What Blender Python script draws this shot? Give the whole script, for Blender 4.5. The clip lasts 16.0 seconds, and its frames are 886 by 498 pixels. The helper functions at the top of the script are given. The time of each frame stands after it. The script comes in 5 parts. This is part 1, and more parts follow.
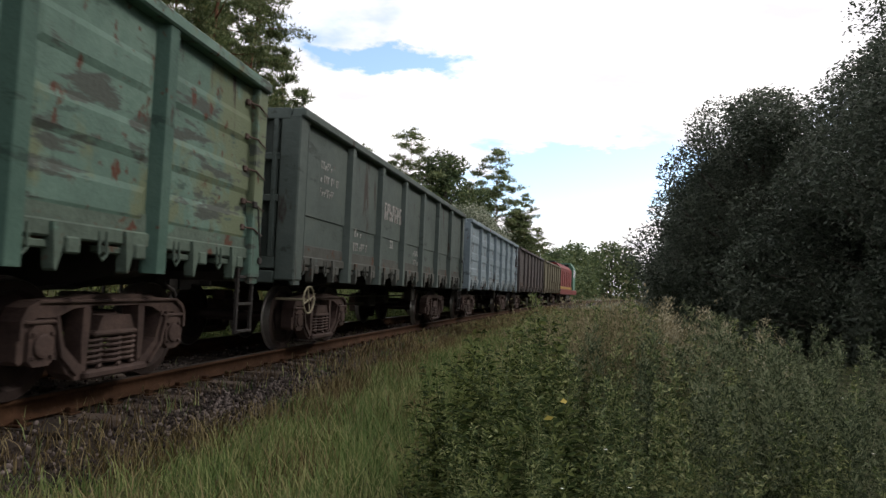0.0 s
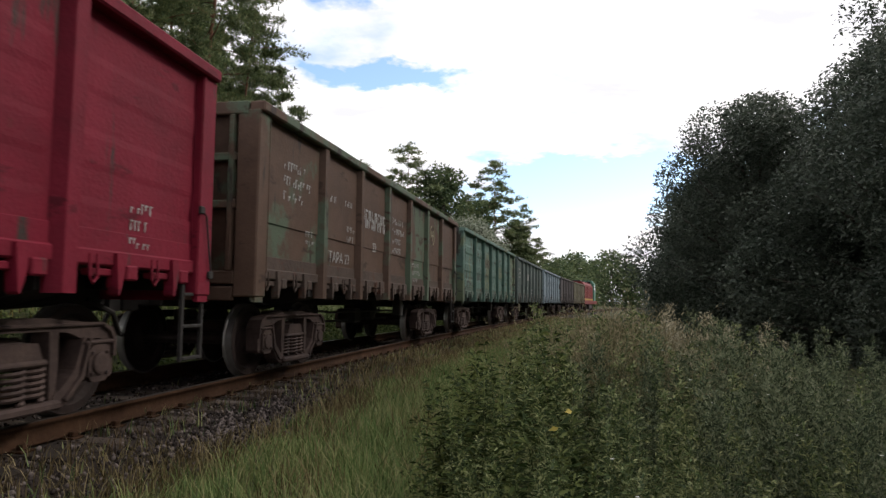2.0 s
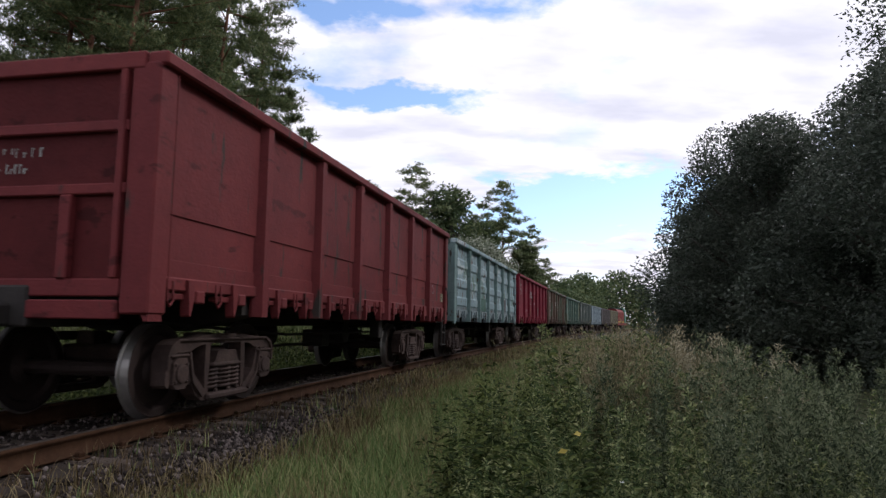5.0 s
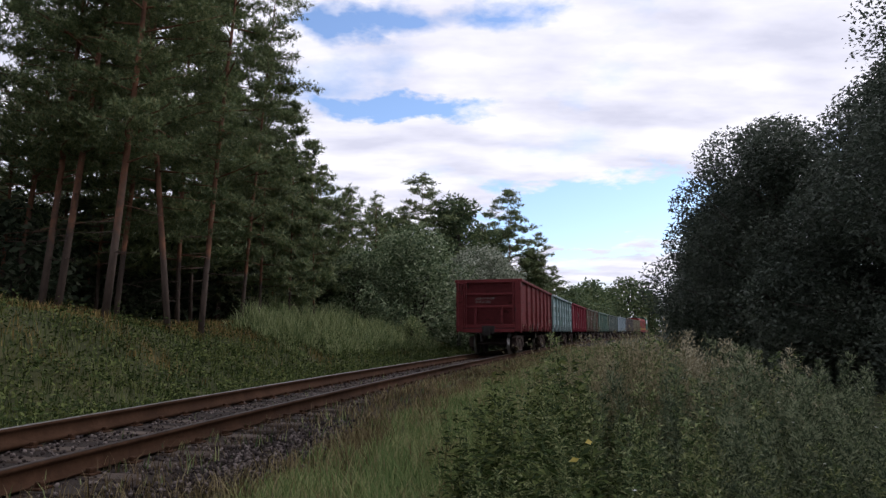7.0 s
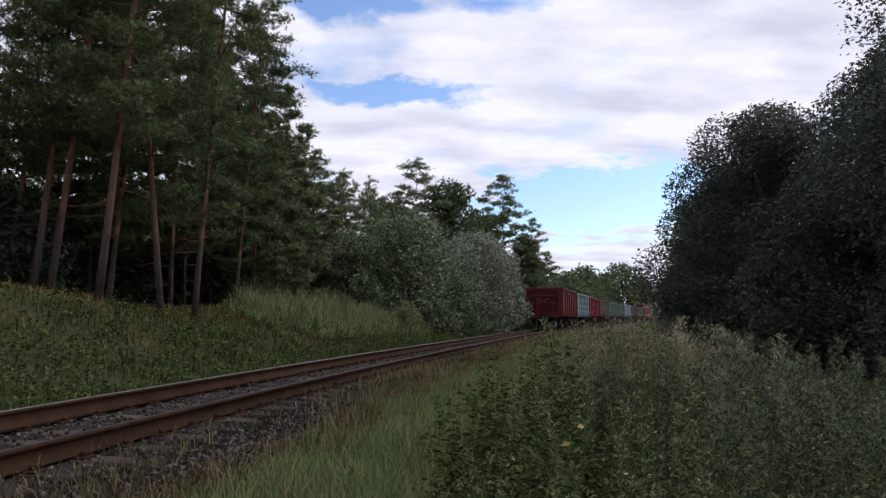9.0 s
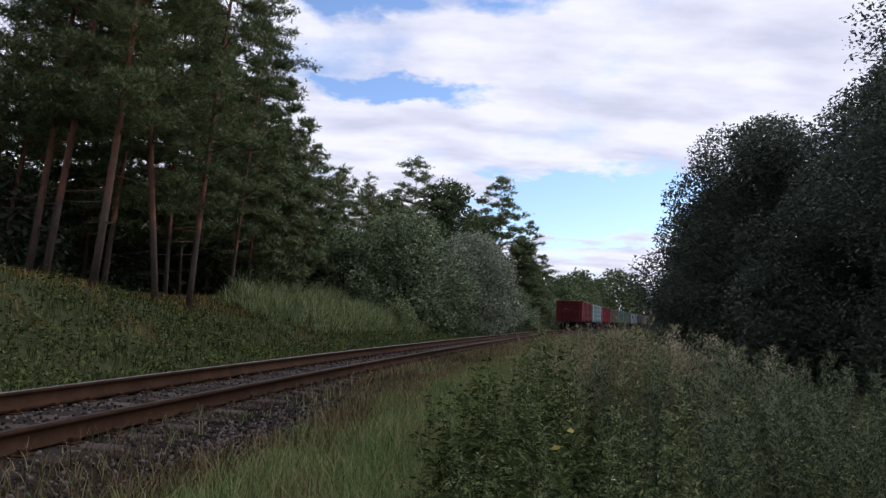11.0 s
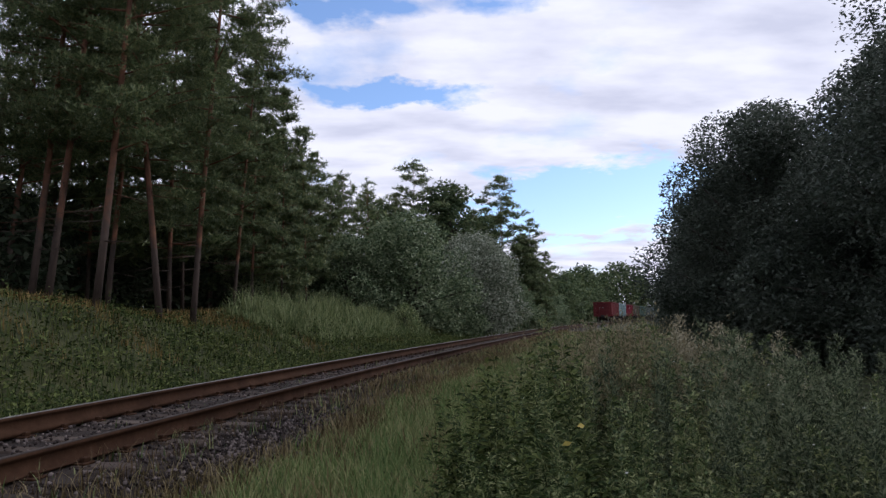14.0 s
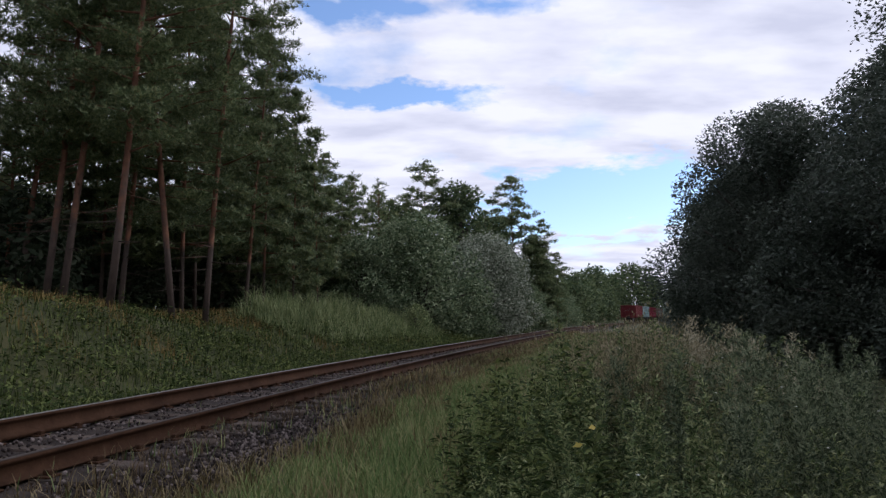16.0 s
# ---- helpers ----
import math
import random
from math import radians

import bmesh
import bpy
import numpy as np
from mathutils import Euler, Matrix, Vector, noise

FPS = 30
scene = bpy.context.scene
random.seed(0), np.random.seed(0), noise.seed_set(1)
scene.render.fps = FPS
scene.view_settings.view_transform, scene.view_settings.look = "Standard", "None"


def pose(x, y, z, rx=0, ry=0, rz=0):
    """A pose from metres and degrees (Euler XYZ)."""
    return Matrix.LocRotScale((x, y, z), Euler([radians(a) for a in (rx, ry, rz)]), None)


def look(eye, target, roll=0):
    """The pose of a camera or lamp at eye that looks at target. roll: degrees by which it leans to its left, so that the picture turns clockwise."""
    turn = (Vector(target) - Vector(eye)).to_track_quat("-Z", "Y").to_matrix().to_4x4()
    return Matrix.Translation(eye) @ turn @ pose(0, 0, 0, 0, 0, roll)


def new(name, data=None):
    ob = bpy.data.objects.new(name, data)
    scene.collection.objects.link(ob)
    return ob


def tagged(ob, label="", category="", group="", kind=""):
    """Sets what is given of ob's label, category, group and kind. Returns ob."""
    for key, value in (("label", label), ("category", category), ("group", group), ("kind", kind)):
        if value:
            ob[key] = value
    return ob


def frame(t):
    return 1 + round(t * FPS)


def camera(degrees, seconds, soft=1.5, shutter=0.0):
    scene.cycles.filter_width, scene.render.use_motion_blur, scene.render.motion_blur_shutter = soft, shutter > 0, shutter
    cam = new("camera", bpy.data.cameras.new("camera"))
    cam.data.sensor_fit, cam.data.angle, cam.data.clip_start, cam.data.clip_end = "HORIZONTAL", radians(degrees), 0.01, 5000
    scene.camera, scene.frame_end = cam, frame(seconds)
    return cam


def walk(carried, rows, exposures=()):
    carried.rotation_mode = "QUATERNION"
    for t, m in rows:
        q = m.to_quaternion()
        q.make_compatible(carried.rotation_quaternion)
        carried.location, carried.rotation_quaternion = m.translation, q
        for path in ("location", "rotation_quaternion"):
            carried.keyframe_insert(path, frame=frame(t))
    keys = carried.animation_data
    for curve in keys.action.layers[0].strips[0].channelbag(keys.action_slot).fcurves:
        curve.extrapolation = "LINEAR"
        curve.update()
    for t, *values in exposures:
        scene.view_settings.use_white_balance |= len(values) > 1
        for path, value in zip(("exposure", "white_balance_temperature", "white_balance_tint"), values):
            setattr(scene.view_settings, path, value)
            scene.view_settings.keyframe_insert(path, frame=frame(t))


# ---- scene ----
# ---------------------------------------------------------------- camera
cam = camera(66.4, 16.0, soft=1.4, shutter=0.08)
EYE = 1.008          # eye above the rail heads, which lie at z = 0
LOOKS = [(0, -1.63, 3.4, -2.25), (0.5, -1.5, 5.01, -3.35), (1, -0.88, 4.26, -1.13), (1.5, -1.46, 4.56, -0.4),
         (2, -1.54, 4.5, -0.62), (2.5, -1.3, 5.53, -1.18), (3, -0.16, 5.78, -1.71), (3.5, 0.0, 5.87, -0.48),
         (4, -0.69, 6.06, -0.87), (6.5, -1.14, 6.63, -0.49), (7, -0.19, 7.02, 0.2), (7.5, -0.69, 6.25, -0.15),
         (8, -0.58, 5.98, -0.2), (8.5, -0.67, 5.83, 0.28), (11, -1.19, 5.72, -2.14), (11.5, -0.94, 6.12, -1.19),
         (12, -0.87, 5.89, -1.3), (12.5, -1.07, 6.18, -0.93), (13, -0.28, 6.15, 0.55), (13.5, -0.2, 5.97, 0.88),
         (14, -0.81, 5.87, 0.74), (14.5, -0.97, 5.71, 0.59), (15, -0.56, 6.17, 0.79), (15.5, -0.42, 6.11, 0.72),
         (16, 0.1, 5.94, 0.57)]
walk(cam, [(t, pose(0, 0, EYE, 90 + p, r, y)) for t, y, p, r in LOOKS],
     exposures=[(0, 0.44, 6650, 12), (0.5, 0.03, 6400, 12), (1, 0.20, 6400, 12), (1.5, 0.42, 6550, 12), (2, 0.42, 6550, 12), (2.5, 0.27, 6300, 13),
                (3.5, 0.22, 6150, 15), (7, 0.03, 6050, 17), (11, -0.08, 5850, 17), (16, -0.08, 5800, 17)])

# ---------------------------------------------------------------- world and sun
SUN_EL, SUN_AZ = 36.0, 74.0        # degrees; azimuth from straight ahead towards the right


def node(nt, kind, **values):
    n = nt.nodes.new(kind)
    for key, v in values.items():
        n.inputs[key].default_value = v
    return n


def math_node(nt, op, a, b=None, clamp=False):
    n = nt.nodes.new("ShaderNodeMath")
    n.operation, n.use_clamp = op, clamp
    for i, v in enumerate((a, b)):
        if v is None:
            continue
        if isinstance(v, (int, float)):
            n.inputs[i].default_value = v
        else:
            nt.links.new(v, n.inputs[i])
    return n.outputs[0]


def ramp(nt, fac, stops):
    n = nt.nodes.new("ShaderNodeValToRGB")
    els = n.color_ramp.elements
    while len(els) < len(stops):
        els.new(0.5)
    for e, (p, c) in zip(els, stops):
        e.position = p
        e.color = (*c, 1) if len(c) == 3 else c
    nt.links.new(fac, n.inputs[0])
    return n.outputs[0]


def make_world():
    w = bpy.data.worlds.new("sky")
    scene.world = w
    w.use_nodes = True
    nt = w.node_tree
    nt.nodes.clear()
    out = nt.nodes.new("ShaderNodeOutputWorld")
    sky = nt.nodes.new("ShaderNodeTexSky")
    sky.sky_type, sky.sun_disc = "NISHITA", False
    sky.sun_elevation, sky.sun_rotation = radians(SUN_EL), radians(SUN_AZ)
    sky.air_density, sky.dust_density, sky.ozone_density = 1.0, 0.6, 2.0
    blue = node(nt, "ShaderNodeBackground", Strength=0.20)
    nt.links.new(sky.outputs[0], blue.inputs[0])
    tc = nt.nodes.new("ShaderNodeTexCoord")
    d = tc.outputs["Generated"]
    sep = nt.nodes.new("ShaderNodeSeparateXYZ")
    nt.links.new(d, sep.inputs[0])
    z = math_node(nt, "MAXIMUM", sep.outputs[2], 0.0)
    den = math_node(nt, "ADD", z, 0.16)
    u = math_node(nt, "DIVIDE", sep.outputs[0], den)
    v = math_node(nt, "DIVIDE", sep.outputs[1], den)
    comb = nt.nodes.new("ShaderNodeCombineXYZ")
    nt.links.new(u, comb.inputs[0])
    nt.links.new(v, comb.inputs[1])
    big = node(nt, "ShaderNodeTexNoise", Scale=1.7, Detail=7.0, Roughness=0.55)
    nt.links.new(comb.outputs[0], big.inputs["Vector"])
    dens = big.outputs["Fac"]
    warp = node(nt, "ShaderNodeTexNoise", Scale=3.2, Detail=6.0, Roughness=0.6)
    nt.links.new(comb.outputs[0], warp.inputs["Vector"])
    half = nt.nodes.new("ShaderNodeVectorMath")
    half.operation = "MULTIPLY_ADD"
    half.inputs[1].default_value = (0.30, 0.05, 0.10)
    half.inputs[2].default_value = (-0.15, -0.025, -0.05)
    nt.links.new(warp.outputs["Color"], half.inputs[0])
    moved = nt.nodes.new("ShaderNodeVectorMath")
    nt.links.new(d, moved.inputs[0])
    nt.links.new(half.outputs[0], moved.inputs[1])
    # openings in the cloud deck: direction, squeeze in x and z, radius, depth
    for (cx, cy, cz), sx, sz, r, depth in (((-0.050, 0.945, 0.317), 1.0, 6.5, 0.150, 0.80),
                                           ((-0.190, 0.921, 0.341), 1.0, 2.2, 0.085, 0.15),
                                           ((-0.135, 0.920, 0.372), 1.0, 2.0, 0.110, 0.12),
                                           ((-0.155, 0.893, 0.423), 1.0, 2.6, 0.095, 0.62),
                                           ((-0.045, 0.893, 0.437), 1.0, 2.6, 0.080, 0.42),
                                           ((0.085, 0.890, 0.440), 1.0, 3.0, 0.085, 0.45),
                                           ((0.255, 0.955, 0.170), 1.0, 3.6, 0.22, 1.3),
                                           ((0.14, 0.975, 0.142), 1.0, 3.4, 0.13, 0.9)):
        m = nt.nodes.new("ShaderNodeMapping")
        m.vector_type = "POINT"
        m.inputs["Location"].default_value = (-cx * sx, -cy, -cz * sz)
        m.inputs["Scale"].default_value = (sx, 1, sz)
        nt.links.new(moved.outputs[0], m.inputs[0])
        ln = nt.nodes.new("ShaderNodeVectorMath")
        ln.operation = "LENGTH"
        nt.links.new(m.outputs[0], ln.inputs[0])
        q = math_node(nt, "DIVIDE", ln.outputs["Value"], r)
        q = math_node(nt, "SUBTRACT", 1.0, q, clamp=True)
        q = math_node(nt, "MULTIPLY", q, depth)
        dens = math_node(nt, "SUBTRACT", dens, q)
    cover = ramp(nt, dens, [(0.18, (0, 0, 0)), (0.44, (1, 1, 1))])
    shade = node(nt, "ShaderNodeTexNoise", Scale=2.6, Detail=6.0, Roughness=0.5)
    off = nt.nodes.new("ShaderNodeMapping")
    off.inputs["Location"].default_value = (3.1, 5.7, 0)
    off.inputs["Scale"].default_value = (1.0, 1.9, 1)
    nt.links.new(comb.outputs[0], off.inputs[0])
    nt.links.new(off.outputs[0], shade.inputs["Vector"])
    tone = ramp(nt, shade.outputs["Fac"], [(0.32, (0.72, 0.725, 0.79)), (0.60, (1.03, 1.015, 1.02))])
    white = node(nt, "ShaderNodeBackground", Strength=1.0)
    nt.links.new(tone, white.inputs[0])
    mix = nt.nodes.new("ShaderNodeMixShader")
    nt.links.new(cover, mix.inputs[0])
    nt.links.new(blue.outputs[0], mix.inputs[1])
    nt.links.new(white.outputs[0], mix.inputs[2])
    nt.links.new(mix.outputs[0], out.inputs[0])


make_world()
sun = new("sun", bpy.data.lights.new("sun", "SUN"))
sun.data.energy, sun.data.angle, sun.data.color = 1.3, radians(10), (1.0, 0.94, 0.85)
_a, _e = radians(SUN_AZ), radians(SUN_EL)
sun.matrix_world = look((60 * math.sin(_a) * math.cos(_e), 60 * math.cos(_a) * math.cos(_e), 60 * math.sin(_e)), (0, 0, 0))

# ---------------------------------------------------------------- materials


def material(name, colors, scale=4.0, rough=0.8, bump=0.2, bump_scale=None, metal=0.0, island=0.0, stretch=(1, 1, 1),
             coords="Object", spots=None, translucent=0.0, randomness=0.0, spec=0.3, vary=False):
    """Two scales of noise mix the colours; spots: (colour, scale, threshold, stretch) lays ragged patches of another colour on top."""
    m = bpy.data.materials.new(name)
    m.use_nodes = True
    nt = m.node_tree
    nt.nodes.clear()
    out = nt.nodes.new("ShaderNodeOutputMaterial")
    bs = node(nt, "ShaderNodeBsdfPrincipled", Roughness=rough, Metallic=metal)
    bs.inputs["Specular IOR Level"].default_value = spec
    tc = nt.nodes.new("ShaderNodeTexCoord")
    mp = nt.nodes.new("ShaderNodeMapping")
    mp.inputs["Scale"].default_value = stretch
    nt.links.new(tc.outputs[coords], mp.inputs[0])
    vec, src = mp.outputs[0], tc.outputs[coords]
    if vary:
        oi = nt.nodes.new("ShaderNodeObjectInfo")
        sh = nt.nodes.new("ShaderNodeCombineXYZ")
        for i, q in enumerate((13.0, 29.0, 7.0)):
            nt.links.new(math_node(nt, "MULTIPLY", oi.outputs["Random"], q), sh.inputs[i])
        ad = nt.nodes.new("ShaderNodeVectorMath")
        nt.links.new(src, ad.inputs[0])
        nt.links.new(sh.outputs[0], ad.inputs[1])
        src = ad.outputs[0]
        nt.links.new(src, mp.inputs[0])
        vec = mp.outputs[0]
    n1 = node(nt, "ShaderNodeTexNoise", Scale=scale, Detail=6.0, Roughness=0.6)
    n2 = node(nt, "ShaderNodeTexNoise", Scale=scale * 7.3, Detail=3.0, Roughness=0.6)
    for n in (n1, n2):
        nt.links.new(vec, n.inputs["Vector"])
    fac = math_node(nt, "ADD", math_node(nt, "MULTIPLY", n1.outputs["Fac"], 0.68), math_node(nt, "MULTIPLY", n2.outputs["Fac"], 0.32))
    if island:
        geo = nt.nodes.new("ShaderNodeNewGeometry")
        r = math_node(nt, "MULTIPLY", math_node(nt, "SUBTRACT", geo.outputs["Random Per Island"], 0.5), island)
        fac = math_node(nt, "ADD", fac, r, clamp=True)
    if randomness:
        oi = nt.nodes.new("ShaderNodeObjectInfo")
        r = math_node(nt, "MULTIPLY", math_node(nt, "SUBTRACT", oi.outputs["Random"], 0.5), randomness)
        fac = math_node(nt, "ADD", fac, r, clamp=True)
    k = len(colors)
    col = ramp(nt, fac, [(0.30 + 0.40 * i / max(1, k - 1), c) for i, c in enumerate(colors)])
    for spot in spots or ():
        c2, sc2, thr, st2 = spot
        mp2 = nt.nodes.new("ShaderNodeMapping")
        mp2.inputs["Scale"].default_value = st2
        mp2.inputs["Location"].default_value = (sc2 * 1.7, 2.3, thr * 9)
        nt.links.new(src, mp2.inputs[0])
        n3 = node(nt, "ShaderNodeTexNoise", Scale=sc2, Detail=8.0, Roughness=0.65)
        nt.links.new(mp2.outputs[0], n3.inputs["Vector"])
        f2 = ramp(nt, n3.outputs["Fac"], [(thr, (0, 0, 0)), (thr + 0.05, (1, 1, 1))])
        mx = nt.nodes.new("ShaderNodeMix")
        mx.data_type = "RGBA"
        nt.links.new(f2, mx.inputs[0])
        nt.links.new(col, mx.inputs[6])
        mx.inputs[7].default_value = (*c2, 1)
        col = mx.outputs[2]
    nt.links.new(col, bs.inputs["Base Color"])
    if bump:
        bn = node(nt, "ShaderNodeBump", Strength=bump, Distance=0.02)
        n4 = node(nt, "ShaderNodeTexNoise", Scale=bump_scale or scale * 9, Detail=4.0)
        nt.links.new(vec, n4.inputs["Vector"])
        nt.links.new(n4.outputs["Fac"], bn.inputs["Height"])
        nt.links.new(bn.outputs[0], bs.inputs["Normal"])
    last = bs.outputs[0]
    if translucent:
        tr = nt.nodes.new("ShaderNodeBsdfTranslucent")
        nt.links.new(col, tr.inputs[0])
        mx = node(nt, "ShaderNodeMixShader", Fac=translucent)
        nt.links.new(last, mx.inputs[1])
        nt.links.new(tr.outputs[0], mx.inputs[2])
        last = mx.outputs[0]
    nt.links.new(last, out.inputs[0])
    return m


RUST, GRIME = (0.070, 0.030, 0.018), (0.035, 0.028, 0.024)


def paint(name, a, b, rust=0.62, extra=()):
    return material(name, [tuple(c * 0.72 for c in a), a, b], scale=0.9, rough=0.7, bump=0.25, bump_scale=26, stretch=(1, 1, 1.2),
                    spots=[*extra, (RUST, 4.6, rust, (1, 1.2, 0.8)), (GRIME, 1.6, 0.60, (1, 2.2, 0.35)), (tuple(c * 0.55 for c in a), 2.6, 0.60, (1, 0.5, 1.6))], spec=0.2, vary=True)


def low_paint(name, a):
    """The dirt-covered lower edge of a painted wall."""
    d = tuple(0.55 * c + 0.45 * q for c, q in zip(a, (0.050, 0.033, 0.026)))
    return material(name, [tuple(c * 0.6 for c in d), d, tuple(c * 1.35 for c in d)], scale=2.0, rough=0.85, bump=0.4, bump_scale=22,
                    spots=[(RUST, 3.5, 0.58, (1, 1, 1)), (a, 2.8, 0.60, (1, 0.8, 1.4))], vary=True)


M_LOWS = {}
M_ORANGE = paint("paint_orange_red", (0.118, 0.020, 0.022), (0.152, 0.027, 0.027), 0.68)
M_BLUE = paint("paint_light_blue", (0.20, 0.285, 0.31), (0.27, 0.36, 0.385), 0.572, [((0.10, 0.17, 0.135), 0.6, 0.555, (1, 1.2, 0.7)), ((0.10, 0.085, 0.06), 3.2, 0.615, (1, 2.0, 0.5)), ((0.36, 0.43, 0.44), 1.1, 0.56, (1, 0.7, 2.4))])
M_RED = paint("paint_crimson", (0.140, 0.0065, 0.019), (0.175, 0.010, 0.026), 0.70)
M_BROWN = paint("paint_brown", (0.078, 0.047, 0.033), (0.098, 0.060, 0.042), 0.66, [((0.072, 0.096, 0.064), 0.55, 0.52, (1, 1, 0.9))])
M_GREEN = paint("paint_mint_green", (0.084, 0.144, 0.118), (0.126, 0.196, 0.164), 0.60, [((0.105, 0.130, 0.080), 0.7, 0.53, (1, 1, 0.8)), ((0.050, 0.060, 0.052), 1.3, 0.56, (1, 0.8, 3.2))])
M_DIRT = material("rust_and_dirt_on_steel", [(0.035, 0.024, 0.02), (0.075, 0.05, 0.042), (0.13, 0.09, 0.075)], 3.0, 0.85, 0.4)
M_BLUE_POST = paint("paint_blue_green", (0.125, 0.19, 0.185), (0.17, 0.25, 0.245), 0.62)
M_GREEN_POST = paint("paint_deep_green", (0.045, 0.090, 0.072), (0.065, 0.115, 0.092), 0.64)
M_SLATE = paint("paint_dark_grey_green", (0.065, 0.085, 0.078), (0.085, 0.105, 0.095), 0.68)
M_PALE = paint("paint_pale_blue_grey", (0.17, 0.22, 0.25), (0.22, 0.27, 0.30), 0.62)
M_DARK = paint("paint_dark_brown", (0.062, 0.055, 0.055), (0.085, 0.07, 0.066), 0.64)
M_OLIVE = paint("paint_olive", (0.12, 0.11, 0.075), (0.15, 0.135, 0.09), 0.64)
M_LOCO_RED = paint("locomotive_red", (0.13, 0.018, 0.017), (0.17, 0.024, 0.02), 0.72)
M_LOCO_YEL = paint("locomotive_yellow", (0.30, 0.19, 0.04), (0.36, 0.24, 0.06), 0.72)
M_LOCO_GRN = paint("locomotive_green", (0.06, 0.14, 0.10), (0.08, 0.18, 0.13), 0.72)
for _m, _c in ((M_BLUE, (0.22, 0.31, 0.335)), (M_BROWN, (0.07, 0.05, 0.04)), (M_GREEN, (0.08, 0.145, 0.116)), (M_SLATE, (0.065, 0.085, 0.078)),
               (M_PALE, (0.22, 0.29, 0.32)), (M_DARK, (0.06, 0.055, 0.055)), (M_OLIVE, (0.12, 0.11, 0.075))):
    M_LOWS[_m.name] = low_paint("dirty_" + _m.name, _c)
M_INSIDE = material("rusty_wagon_inside", [(0.05, 0.03, 0.024), (0.10, 0.055, 0.04), (0.14, 0.08, 0.055)], 1.8, 0.85, 0.4)
M_BOGIE = material("dusty_cast_steel", [(0.020, 0.0128, 0.0112), (0.042, 0.0265, 0.0228), (0.074, 0.048, 0.040)], 3.0, 0.8, 0.35, spec=0.3)
M_UNDER = material("grimy_black_steel", [(0.015, 0.013, 0.012), (0.03, 0.026, 0.024)], 2.5, 0.8, 0.3)
M_WHEEL = material("brown_wheel_steel", [(0.022, 0.016, 0.015), (0.045, 0.030, 0.027)], 3.0, 0.65, 0.2, metal=0.4)
M_TREAD = material("polished_tread_steel", [(0.25, 0.24, 0.23), (0.38, 0.365, 0.35)], 6.0, 0.42, 0.05, metal=0.8)
M_LETTER = material("faded_white_lettering", [(0.26, 0.255, 0.245), (0.40, 0.395, 0.385)], 9.0, 0.8, 0.0,
                    spots=[((0.12, 0.085, 0.075), 9.0, 0.56, (1, 1, 1))])
M_GRAFFITI = material("yellow_chalk", [(0.19, 0.070, 0.030), (0.27, 0.135, 0.042)], 9.0, 0.9, 0.0)
M_WORN = material("worn_away_lettering", [(0.085, 0.085, 0.066), (0.15, 0.125, 0.095)], 9.0, 0.9, 0.0)
M_RINGMARK = material("yellowed_white_paint", [(0.20, 0.18, 0.12), (0.30, 0.27, 0.19)], 9.0, 0.85, 0.0)
M_GLASS = material("dark_cab_glass", [(0.01, 0.012, 0.014), (0.015, 0.017, 0.02)], 2.0, 0.08, 0.0, spec=0.6)
M_RAIL = material("rusty_rail_side", [(0.023, 0.0115, 0.0065), (0.043, 0.0215, 0.0115), (0.070, 0.037, 0.021)], 2.0, 0.85, 0.35, spec=0.1)
M_RAILTOP = material("polished_rail_head", [(0.26, 0.25, 0.24), (0.40, 0.385, 0.37)], 3.0, 0.40, 0.05, metal=1.0)
M_SLEEPER = material("weathered_sleeper", [(0.018, 0.0125, 0.009), (0.045, 0.032, 0.024), (0.092, 0.071, 0.056)], 3.0, 0.92, 0.5, randomness=0.35)
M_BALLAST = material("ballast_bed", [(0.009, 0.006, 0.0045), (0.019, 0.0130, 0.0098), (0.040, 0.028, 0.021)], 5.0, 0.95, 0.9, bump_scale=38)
M_STONE = material("ballast_stone", [(0.016, 0.011, 0.010), (0.048, 0.036, 0.032), (0.150, 0.124, 0.114)], 6.0, 0.9, 0.4, island=0.55)
M_SOIL = material("grassy_soil", [(0.022, 0.026, 0.010), (0.045, 0.050, 0.018), (0.085, 0.075, 0.032)], 0.8, 0.97, 0.7, bump_scale=14)
M_GRASS = material("meadow_grass", [(0.084, 0.134, 0.042), (0.168, 0.228, 0.080), (0.30, 0.30, 0.135)], 0.42, 0.75, 0.0, island=0.55, translucent=0.3, spec=0.12)
M_STRAW = material("dry_grass", [(0.105, 0.10, 0.052), (0.20, 0.175, 0.10), (0.31, 0.27, 0.17)], 0.6, 0.85, 0.0, island=0.6, translucent=0.25, spec=0.12)
M_BANKDRY = material("olive_dry_grass", [(0.085, 0.062, 0.020), (0.170, 0.118, 0.040), (0.270, 0.200, 0.085)], 0.5, 0.85, 0.0, island=0.6, translucent=0.25, spec=0.1)
M_VERGEDRY = material("brown_dry_grass", [(0.072, 0.056, 0.025), (0.150, 0.116, 0.054), (0.25, 0.205, 0.112)], 0.6, 0.85, 0.0, island=0.6, translucent=0.25, spec=0.1)
M_RAILDULL = material("dull_rail_head", [(0.040, 0.031, 0.026), (0.075, 0.062, 0.055)], 3.0, 0.55, 0.1, metal=0.6)
M_PATCH = paint("paint_bottle_green", (0.058, 0.122, 0.098), (0.088, 0.155, 0.128), 0.60)
M_STALK = material("brown_stalks", [(0.045, 0.032, 0.02), (0.085, 0.06, 0.036), (0.14, 0.105, 0.06)], 0.8, 0.9, 0.0, island=0.6, spec=0.05)
